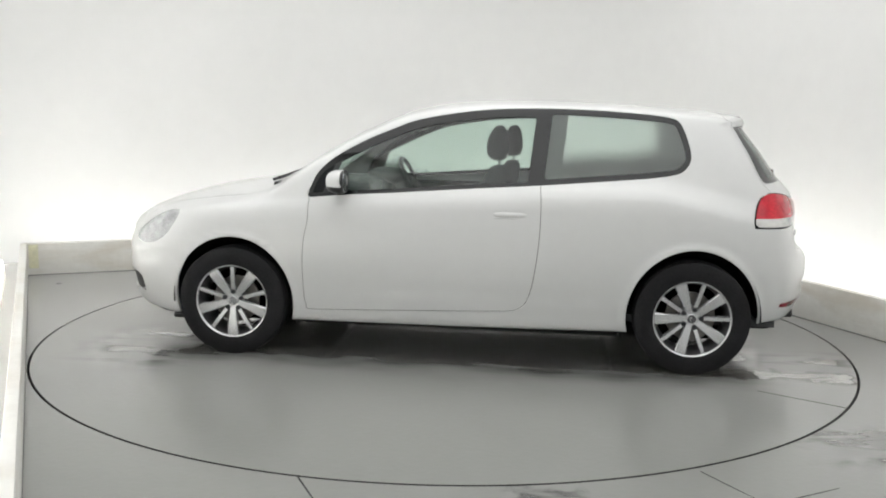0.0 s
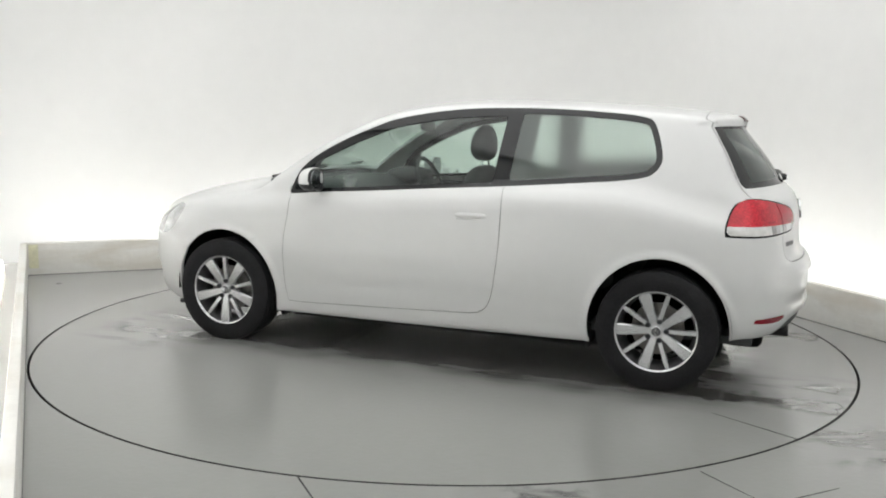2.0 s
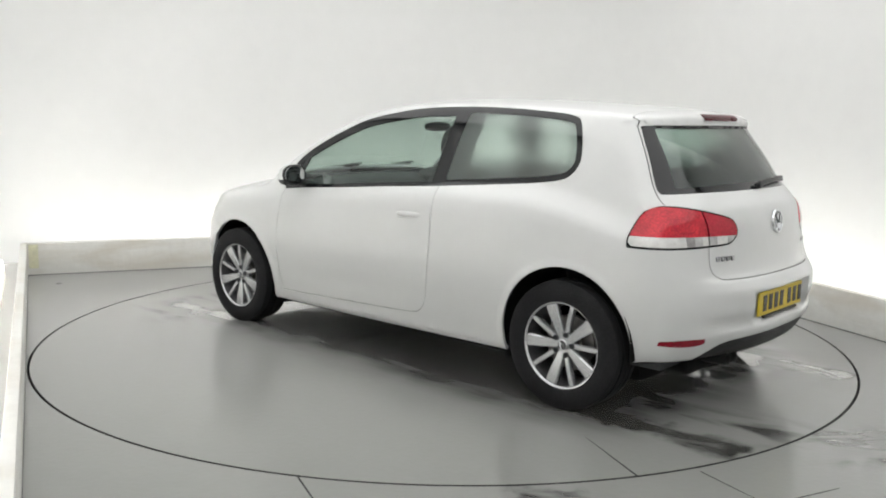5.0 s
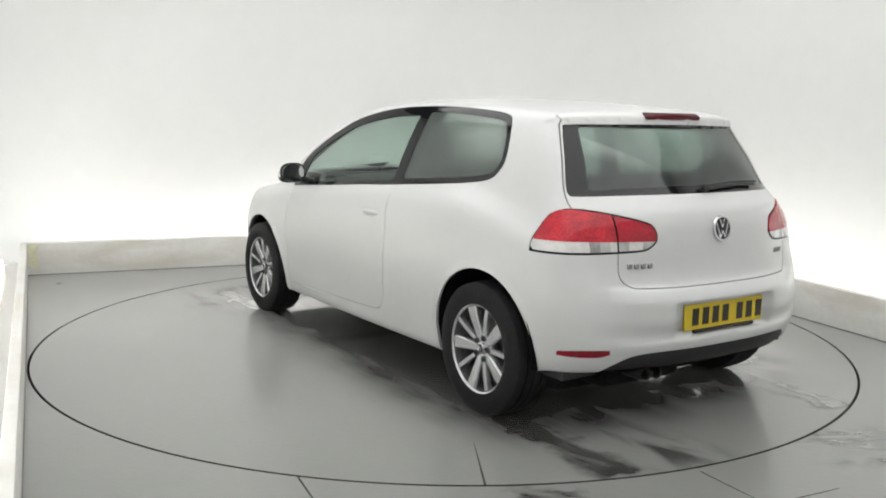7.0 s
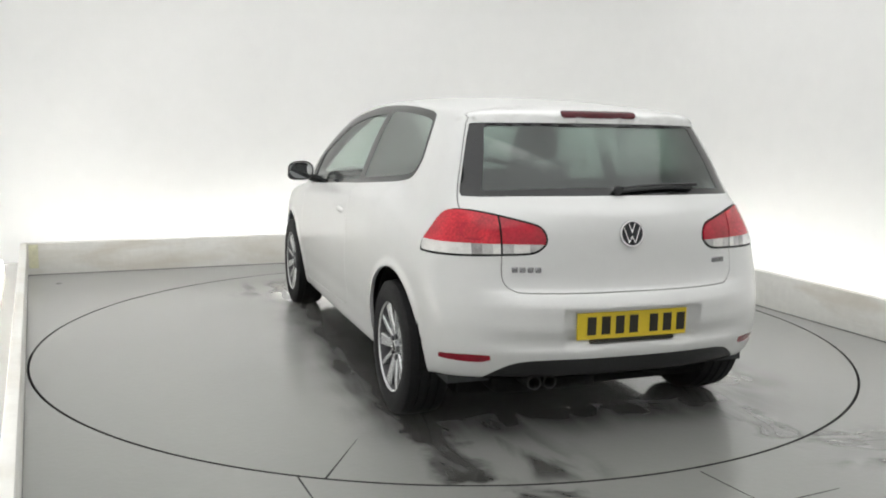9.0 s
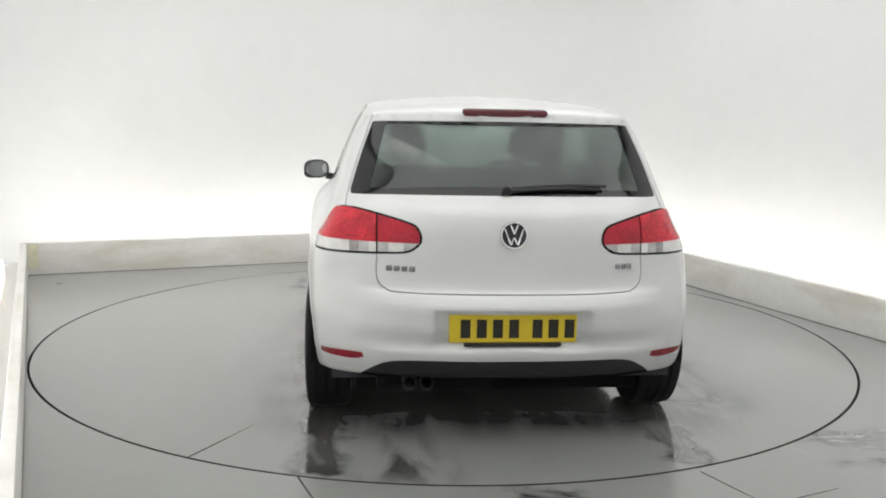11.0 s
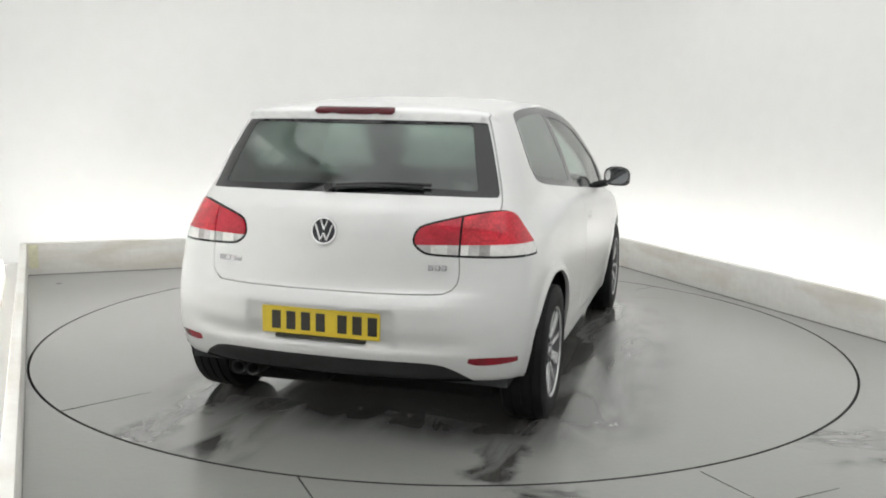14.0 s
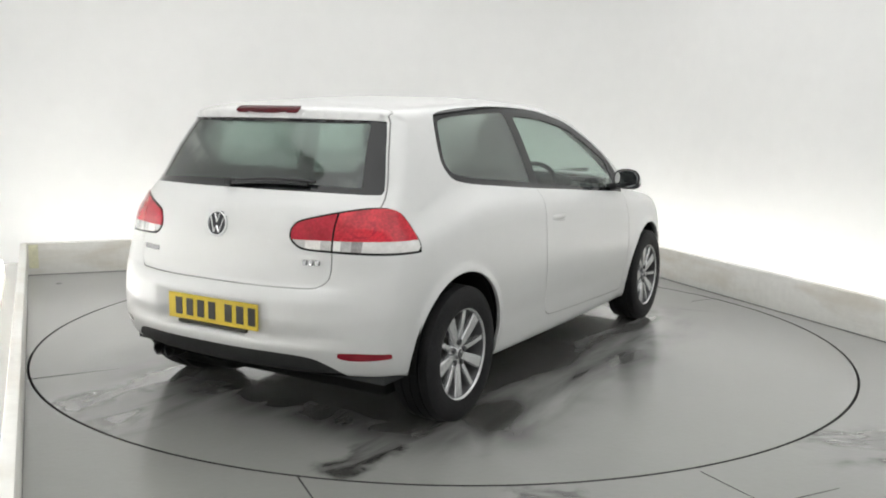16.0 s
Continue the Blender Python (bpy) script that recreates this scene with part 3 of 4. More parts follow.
GREEN = curve((0.1, 0.80), (0.85, 0.820), (0.92, 0.812), (1.0, 0.792), (1.1, 0.758), (1.2, 0.720), (1.3, 0.677), (1.4, 0.626), (1.46, 0.590), (1.6, 0.50))
WIDE_LOW = curve((-2.1, 0.90), (-1.75, 0.922), (-1.6, 0.934), (-1.4, 0.957), (-1.0, 0.99), (-0.6, 1.0), (1.2, 1.0), (1.5, 0.985), (1.8, 0.955), (2.2, 0.88))
WIDE_GREEN = curve((-1.9, 0.90), (-1.6, 0.937), (-1.25, 0.968), (-0.6, 1.0), (0.0, 1.02), (0.7, 1.02), (1.2, 0.98))
BELT = curve((-1.8, 0.87), (-1.5, 0.915), (-1.25, 0.975), (-1.0, 1.015), (-0.6, 1.012), (0.0, 0.978), (0.5, 0.945), (0.9, 0.915), (1.6, 0.86), (2.2, 0.80))
FLOORPAN = curve((-2.1, 0.295), (-1.75, 0.29), (-1.5, 0.25), (-0.9, 0.205), (0.9, 0.195), (1.6, 0.20), (2.2, 0.22))


def soft_max(k, *fs):
    top = np.maximum.reduce(fs)
    return top + k * np.log(sum(np.exp((f - top) / k) for f in fs))


def arch(x, z):
    """Signed distance to the nearer wheel opening, slightly taller than wide."""
    d = np.minimum(np.hypot((x - AXLE) / 0.352, (z - HUB_Z) / 0.374), np.hypot((x + AXLE) / 0.356, (z - HUB_Z) / 0.378))
    return (d - 1) * 0.36


def skin(x, y, z):
    """Negative inside the car's closed body."""
    a = np.abs(y)
    b = BELT(x) - 0.915
    zl = z - b * np.clip((z - 0.5) / 0.38, 0, 1)
    low = LOW(zl) * WIDE_LOW(x)
    low = low + 0.010 * np.exp(-((arch(x, z) - 0.006) / 0.022) ** 2) * (z < 0.75)
    # shallow hollow along the lower door
    low = low - 0.005 * np.exp(-((zl - 0.40) / 0.06) ** 2) * smooth(1.0, 0.8, x) * smooth(-1.0, -0.7, x)
    green = GREEN(z) * WIDE_GREEN(x)
    s = a - soft_max(0.014 + 0.024 * smooth(-0.7, -1.5, x), low, green)
    crown = np.where(x > 1.0, 0.05, 0.045) * (a / 0.62) ** 2.4
    top = (z - ROOF(x) + crown) * 0.92
    pocket = 0.038 * smooth(0.322, 0.302, a) * smooth(0.444, 0.460, z) * smooth(0.606, 0.594, z)
    corner = smooth(0.46, 0.70, a)
    rear = TAIL(z) * (1 - corner) + TAIL_SIDE(z) * corner + TAIL_WRAP(z) * (a / 0.8) ** 2.6 + pocket - x
    front = x - (NOSE(z) - 0.43 * (a / 0.8) ** 3.1)
    under = (FLOORPAN(x) - z)
    return soft_max(0.016, soft_max(0.034, s, rear * 0.95), top, front * 0.95, under)


def tail_x(y, z):
    """How far back the skin lies at (y, z)."""
    lo, hi = -2.3, -1.2
    for _ in range(40):
        mid = (lo + hi) / 2
        if skin(np.array([mid]), np.array([y]), np.array([z]))[0] > 0:
            lo = mid
        else:
            hi = mid
    return lo


def skin_normal(p):
    e = 2e-3
    x, y, z = p.T
    g = np.stack([skin(x + e, y, z) - skin(x - e, y, z), skin(x, y + e, z) - skin(x, y - e, z), skin(x, y, z + e) - skin(x, y, z - e)], -1)
    return g / np.maximum(np.linalg.norm(g, axis=1), 1e-9)[:, None]


class Skin:
    """The body as a sheet of faces that can be cut along any curve."""

    def __init__(self):
        xs, zc, ends = 1.05, 0.64, []
        for x in np.linspace(-xs, xs, 112):
            ends.append((x, 0.0, 90.0))
        for k in range(1, 48):
            ends.append((xs, 0, 90 - 180 * k / 48))
        for x in np.linspace(xs, -xs, 112):
            ends.append((x, 0.0, -90.0))
        for k in range(1, 150):
            ends.append((-xs, 0, -90 - 180 * k / 150))
        el = np.radians(np.linspace(-88, 88, 150))
        st = np.array(ends)
        ox, az = st[:, 0][:, None], np.radians(st[:, 2])[:, None]
        dx, dy, dz = np.cos(az) * np.cos(el), np.sin(az) * np.cos(el), np.sin(el) * np.ones_like(az)
        lo, hi = np.zeros_like(dx), np.full_like(dx, 1.6)
        for _ in range(34):
            mid = (lo + hi) / 2
            f = skin((ox + mid * dx).ravel(), (mid * dy).ravel(), (zc + mid * dz).ravel()).reshape(dx.shape)
            lo, hi = np.where(f < 0, mid, lo), np.where(f < 0, hi, mid)
        P = np.stack([ox + lo * dx, lo * dy, zc + lo * dz], -1)
        n, m = P.shape[:2]
        self.v = [tuple(q) for q in P.reshape(-1, 3)]
        self.rest = []
        for i in range(n):
            j = (i + 1) % n
            for k in range(m - 1):
                self.rest.append((i * m + k, i * m + k + 1, j * m + k + 1, j * m + k))
        # close the top and the floor
        for k in (0, m - 1):
            ring = [i * m + k for i in range(n)]
            half = 112
            for i in range(half - 1):
                q = (ring[i], ring[i + 1], ring[2 * half + 45 - i], ring[2 * half + 46 - i])
                self.rest.append(q[::-1] if k else q)
            for ends_ring in (ring[half - 1:half + 48], ring[2 * half + 46:] + ring[:1]):
                mid = len(self.v)
                self.v.append(tuple(np.mean([self.v[i] for i in (ends_ring[0], ends_ring[-1])], axis=0)))
                for a, b in zip(ends_ring, ends_ring[1:]):
                    self.rest.append((b, a, mid) if k else (a, b, mid))

    def cut(self, f, faces=None):
        """Splits faces (or what is left of the body) along f = 0. Returns those within (f < 0); the body keeps the others."""
        own = faces is None
        faces = self.rest if own else faces
        p = np.array(self.v)
        val = f(p[:, 0], p[:, 1], p[:, 2])
        val = np.where(np.abs(val) < 1e-6, 1e-6, val).tolist()
        cache, ins, outs = {}, [], []

        def between(a, b):
            key = (a, b) if a < b else (b, a)
            if key not in cache:
                t = val[a] / (val[a] - val[b])
                A, B = self.v[a], self.v[b]
                self.v.append(tuple(A[i] + t * (B[i] - A[i]) for i in range(3)))
                cache[key] = len(self.v) - 1
            return cache[key]
        for fc in faces:
            neg = [val[i] < 0 for i in fc]
            if all(neg):
                ins.append(fc)
            elif not any(neg):
                outs.append(fc)
            else:
                a_, b_ = [], []
                for k, i in enumerate(fc):
                    j = fc[(k + 1) % len(fc)]
                    (a_ if neg[k] else b_).append(i)
                    if neg[k] != (val[j] < 0):
                        e = between(i, j)
                        a_.append(e)
                        b_.append(e)
                if len(a_) > 2:
                    ins.append(tuple(a_))
                if len(b_) > 2:
                    outs.append(tuple(b_))
        if own:
            self.rest = outs
            return ins
        return ins, outs

    def sides(self, faces):
        """Parts of the left and of the right side."""
        left = [f for f in faces if sum(self.v[i][1] for i in f) > 0]
        mark = set(left)
        return left, [f for f in faces if f not in mark]

    def make(self, name, faces, mat, parent, label="", sink=0.0, rim=0.012):
        """A panel from faces: sunk by so much, with turned-in edges."""
        used = sorted({i for f in faces for i in f})
        at = {i: k for k, i in enumerate(used)}
        p = np.array([self.v[i] for i in used])
        nrm = skin_normal(p)
        p = p - nrm * sink
        count = {}
        for f in faces:
            for k, i in enumerate(f):
                j = f[(k + 1) % len(f)]
                count[(i, j)] = count.get((i, j), 0) + 1
        vs, fs = p.tolist(), [tuple(at[i] for i in f) for f in faces]
        ns = nrm.tolist()
        if rim:
            out = {}

            def inner(i, d):
                key = (i, d)
                if key not in out:
                    q = p[at[i]] - nrm[at[i]] * d
                    vs.append(q.tolist())
                    ns.append([0, 0, 0])
                    out[key] = len(vs) - 1
                return out[key]
            for (i, j) in list(count):
                if (j, i) not in count:
                    fs.append((inner(j, 0.0), inner(i, 0.0), inner(i, rim), inner(j, rim)))
        me = bpy.data.meshes.new(name)
        me.from_pydata(vs, [], fs)
        me.materials.append(mat)
        me.shade_smooth()
        me.normals_split_custom_set_from_vertices(ns)
        ob = new(name, me)
        ob.parent = parent
        if label:
            tagged(ob, label)
        return ob


# outlines, in the side view (x, z) and in the rear view (y, z)
SIDE_WINDOW = rounded([(0.862, 0.914), (0.852, 0.9155), (0.637, 0.936), (0.363, 0.954), (-0.049, 0.986), (-0.425, 1.012), (-0.886, 1.050), (-1.038, 1.064), (-1.165, 1.083),
                       (-1.222, 1.108), (-1.258, 1.165), (-1.252, 1.235), (-1.225, 1.32), (-1.197, 1.372), (-1.158, 1.392), (-1.035, 1.410), (-0.724, 1.430),
                       (-0.409, 1.434), (-0.09, 1.418), (0.231, 1.365), (0.39, 1.308), (0.549, 1.238), (0.705, 1.149), (0.797, 1.068), (0.838, 0.989), (0.858, 0.925)], 4)
DOOR = rounded([(0.846, 0.90), (0.846, 0.80), (0.868, 0.68), (0.877, 0.54), (0.874, 0.364), (0.862, 0.295), (0.83, 0.277), (0.458, 0.286), (0.068, 0.299), (-0.27, 0.313),
                (-0.345, 0.330), (-0.387, 0.371), (-0.418, 0.471), (-0.443, 0.658), (-0.452, 0.809), (-0.447, 0.99), (-0.40, 1.25), (0.2, 1.25), (0.8, 1.0)], 4)
REAR_WINDOW = rounded([(-0.64, 1.046), (-0.668, 1.052), (-0.665, 1.066), (-0.622, 1.21), (-0.574, 1.340), (-0.553, 1.352), (-0.38, 1.3555), (0, 1.358),
                       (0.38, 1.3555), (0.553, 1.352), (0.574, 1.340), (0.622, 1.21), (0.665, 1.066), (0.668, 1.052), (0.64, 1.046), (0.4, 1.0535), (0, 1.056), (-0.4, 1.0535)], 4)
LAMP = rounded([(0.89, 0.85), (0.87, 0.816), (0.80, 0.811), (0.72, 0.810), (0.63, 0.812), (0.55, 0.815), (0.435, 0.822), (0.392, 0.843), (0.369, 0.873), (0.378, 0.918), (0.412, 0.946),
                (0.545, 0.980), (0.62, 0.994), (0.69, 1.002), (0.742, 0.993), (0.80, 0.958), (0.86, 0.90)], 4)
LAMP_FRONT = curve((0.80, -1.604), (0.822, -1.592), (0.85, -1.590), (0.91, -1.600), (0.955, -1.617), (0.982, -1.640), (0.997, -1.680), (1.01, -1.74))
GATE = rounded([(-0.45, 0.668), (0, 0.667), (0.45, 0.668), (0.515, 0.678), (0.548, 0.705), (0.556, 0.76), (0.557, 0.90), (0.66, 0.95), (0.682, 1.0), (0.675, 1.055), (0.630, 1.21), (0.583, 1.345), (0.572, 1.38), (0.567, 1.5),
                (0, 1.5), (-0.567, 1.5), (-0.572, 1.38), (-0.583, 1.345), (-0.630, 1.21), (-0.675, 1.055), (-0.682, 1.0), (-0.66, 0.95), (-0.557, 0.90), (-0.556, 0.76), (-0.548, 0.705), (-0.515, 0.678)], 3)
REFLECTOR = rounded([(0.583, 0.408), (0.70, 0.411), (0.79, 0.406), (0.86, 0.403), (0.80, 0.386), (0.73, 0.378), (0.66, 0.376), (0.62, 0.382)], 4)
DIFFUSER_TOP = curve((0.0, 0.396), (0.30, 0.395), (0.43, 0.391), (0.50, 0.381), (0.56, 0.352), (0.605, 0.318), (0.632, 0.29), (0.70, 0.2))
HEADLAMP = rounded([(1.635, 0.815), (1.72, 0.808), (1.82, 0.765), (1.92, 0.70), (1.99, 0.64), (1.93, 0.605), (1.82, 0.615), (1.72, 0.665), (1.66, 0.74)], 4)


def mirrored(m):
    return Matrix.Scale(-1, 4, (0, 1, 0)) @ m


def make_car():
    car = tagged(new("car"), "white three-door hatchback with silver alloy wheels on the turntable", "car")
    sk = Skin()

    # openings
    sk.cut(lambda x, y, z: np.maximum(arch(x, z), 0.5 - np.abs(y)))
    under = sk.cut(lambda x, y, z: z - FLOORPAN(x) - 0.012)
    sk.make("underbody", under, UNDER, car, "black underside", rim=0)

    # side windows
    dlo = sk.cut(lambda x, y, z: np.maximum(inside(SIDE_WINDOW, x, z), 0.35 - np.abs(y)))
    slant = lambda z: -0.1 * (z - 1.2)
    post, _ = sk.cut(lambda x, y, z: np.maximum(-0.568 + slant(z) - x, x + 0.40 - slant(z)), dlo)
    for fs in sk.sides(post):
        sk.make("door_pillar_trim", fs, CABIN, car, "dark inner door pillar", 0.045, 0)
    front_pane, left_over = sk.cut(lambda x, y, z: np.maximum.reduce([inside(SIDE_WINDOW, x, z) + 0.022 + 0.024 * smooth(1.02, 1.18, z), -0.392 + slant(z) - x]), dlo)
    fixed_pane, front_pane = sk.cut(lambda x, y, z: 0.737 - 0.41 * (z - 0.965) - x, front_pane)
    divider, fixed_pane = sk.cut(lambda x, y, z: x - 0.765 + 0.41 * (z - 0.965), fixed_pane)
    quarter_pane, left_over = sk.cut(lambda x, y, z: np.maximum.reduce(
        [inside(SIDE_WINDOW, x, z) + 0.032, x + 0.480 - slant(z)]), left_over)
    for name, faces, mat, label, sink, rim in (
            ("door_glass", front_pane, WINDOW, "green-tinted door glass", 0.006, 0), ("mirror_sail", fixed_pane, GLOSS_BLACK, "black corner panel behind the mirror", 0.004, 0.01),
            ("divider_bar", divider, TRIM, "", 0.002, 0.01), ("quarter_glass", quarter_pane, QUARTER, "misted fixed rear quarter glass", 0.004, 0),
            ("window_surround", left_over, FRIT, "gloss black window surround", 0.003, 0.012)):
        for fs in sk.sides(faces):
            sk.make(name, fs, mat, car, label, sink, rim)

    # windscreen
    screen = sk.cut(lambda x, y, z: np.maximum.reduce([0.34 - x + 0.10 * np.abs(y) ** 2, x - 1.075 + 0.12 * np.abs(y) ** 2, np.abs(y) - 0.50 - 0.20 * (x - 0.34) / 0.7, 0.9 - z]))
    sk.make("windscreen", screen, SCREEN, car, "clear windscreen", 0.004, 0)

    # tail
    back = lambda x: x + 1.35
    rear = sk.cut(lambda x, y, z: np.maximum(inside(REAR_WINDOW, y, z), back(x)))
    clear, frit = sk.cut(lambda x, y, z: np.maximum.reduce([np.abs(y) - 0.592 + 0.078 * (z - 1.05) / 0.3, 1.092 - 0.02 * (np.abs(y) / 0.6) ** 2 - z, z - 1.345]), rear)
    sk.make("rear_glass", clear, REAR_GLASS, car, "misted tailgate window", 0.005, 0)
    sk.make("rear_glass_border", frit, FRIT, car, "black border of the tailgate window", 0.003, 0.01)

    lamp = sk.cut(lambda x, y, z: np.maximum.reduce([inside(LAMP, np.abs(y), z), x - LAMP_FRONT(z)]))
    edge, lamp = sk.cut(lambda x, y, z: -0.0095 - np.maximum(inside(LAMP, np.abs(y), z), x - LAMP_FRONT(z)), lamp)
    near, far = sk.cut(lambda x, y, z: np.abs(y) - 0.548, lamp)
    split, far = sk.cut(lambda x, y, z: np.abs(y) - 0.556, far)
    lamp = near + far
    red, white = sk.cut(lambda x, y, z: 0.864 - z, lamp)
    steps = ((0.442, LENS_GREY), (0.505, CLEAR_LENS), (0.552, LENS_GREY), (0.585, CLEAR_LENS), (0.625, LENS_GREY), (0.665, LENS_RIB), (0.95, CLEAR_LENS))
    for one, pale in zip(sk.sides(red), sk.sides(white)):
        inner, outer = sk.cut(lambda x, y, z: np.abs(y) - 0.552, one)
        swirl = lambda y, z: np.hypot((np.abs(y) - 0.655) * 0.8, z - 0.912)
        halo, outer = sk.cut(lambda x, y, z: np.abs(swirl(y, z) - 0.034) - 0.005, outer)
        lamps = [sk.make("tail_lamp", fs, mat, car, "red tail lamp lens", -0.004, 0.012) for fs, mat in ((inner, RED_INNER), (outer, RED))]
        sk.make("reflector_ring", halo, RED_INNER, lamps[1], "darker red ring inside the lamp", -0.005, 0.008)
        for edge_y, mat in steps:
            seg, pale = sk.cut(lambda x, y, z: np.abs(y) - edge_y, pale)
            sk.make("clear_segment", seg, mat, lamps[0 if edge_y < 0.56 else 1], "clear lower segment of the lamp", -0.003, 0.008)
    for fs in sk.sides(edge + split):
        sk.make("lamp_gasket", fs, GLOSS_BLACK, car, "thin black seal round the lamp", 0.002, 0.01)

    refl = sk.cut(lambda x, y, z: np.maximum(inside(REFLECTOR, np.abs(y), z), x + 1.752))
    for fs in sk.sides(refl):
        sk.make("bumper_reflector", fs, RED_RING, car, "crimson reflector in the bumper", 0.002, 0.01)
    diff = sk.cut(lambda x, y, z: np.maximum(z - DIFFUSER_TOP(np.abs(y)), x + 1.55))
    sk.make("rear_valance", diff, DIFFUSER, car, "dark grey textured lower bumper", 0.004, 0.012)
    stop = sk.cut(lambda x, y, z: np.maximum.reduce([np.abs(y) - 0.188 + np.abs(z - 1.394) * 0.4, np.abs(z - 1.394) - 0.0145, x + 1.35]))
    sk.make("high_brake_lamp", stop, RED_DARK, car, "dark red high-level brake lamp", -0.004, 0.012)

    # nose
    head = sk.cut(lambda x, y, z: np.maximum(inside(HEADLAMP, x, z), 0.45 - np.abs(y)))
    for fs in sk.sides(head):
        sk.make("headlamp", fs, HEAD_LENS, car, "clear headlamp lens", 0.003, 0.012)
    grille = sk.cut(lambda x, y, z: np.maximum.reduce([1.75 - x, np.abs(z - 0.36) - 0.055, np.abs(y) - 0.66]))
    sk.make("lower_grille", grille, TRIM, car, "black lower front grille", 0.012, 0.02)
    vent = sk.cut(lambda x, y, z: np.maximum.reduce([1.9 - x, np.abs(z - 0.64) - 0.035, np.abs(y) - 0.5]))
    sk.make("upper_grille", vent, GLOSS_BLACK, car, "black upper grille", 0.010, 0.02)

    # seams
    def panel(f, half):
        outer = sk.cut(lambda x, y, z: f(x, y, z) - half)
        return sk.cut(lambda x, y, z: f(x, y, z) + half, outer)

    doors, gaps = panel(lambda x, y, z: np.maximum(inside(DOOR, x, z), 0.6 - np.abs(y)), 0.0021)
    panels = {}
    for side, fs, gap in zip("lr", sk.sides(doors), sk.sides(gaps)):
        panels[side] = sk.make("door", fs, PAINT, car, "white door panel")
        sk.make("panel_gap", gap, SEAM, panels[side], "dark narrow gap round the door", 0.004, 0)
    gate, gap = panel(lambda x, y, z: np.maximum(inside(GATE, y, z), x + 1.45), 0.0022)
    tailgate = sk.make("tailgate", gate, PAINT, car, "white tailgate")
    sk.make("panel_gap", gap, SEAM, tailgate, "dark narrow gap round the tailgate", 0.005, 0)
    hood, gap = panel(lambda x, y, z: np.maximum.reduce([np.abs(y) - 0.70 + 0.10 * smooth(1.2, 2.0, x), 1.085 - x, x - 1.93, 0.7 - z]), 0.0025)
    bonnet = sk.make("bonnet", hood, PAINT, car, "white bonnet")
    sk.make("panel_gap", gap, SEAM, bonnet, "dark narrow gap round the bonnet", 0.005, 0)
    sk.make("body", sk.rest, PAINT, car, "white painted body shell", rim=0.02)

    # inner trim follows the shell
    def shell_bit(test):
        return [f for f in sk.rest if test(*np.mean([sk.v[i] for i in f], axis=0))]
    for fs in sk.sides(shell_bit(lambda x, y, z: -1.78 < x < -1.16 and 0.98 < z < 1.40 and abs(y) > 0.45)):
        sk.make("rear_pillar_trim", fs, CABIN, car, "dark inner pillar trim", 0.035, 0)
    sk.make("headliner", shell_bit(lambda x, y, z: -1.6 < x < 0.36 and z > 1.40 and abs(y) < 0.62), HEADLINER, car, "pale roof lining", 0.03, 0)

    car_details(car, panels, tailgate)
    car_wheels(car)
    car_cabin(car)
    return car


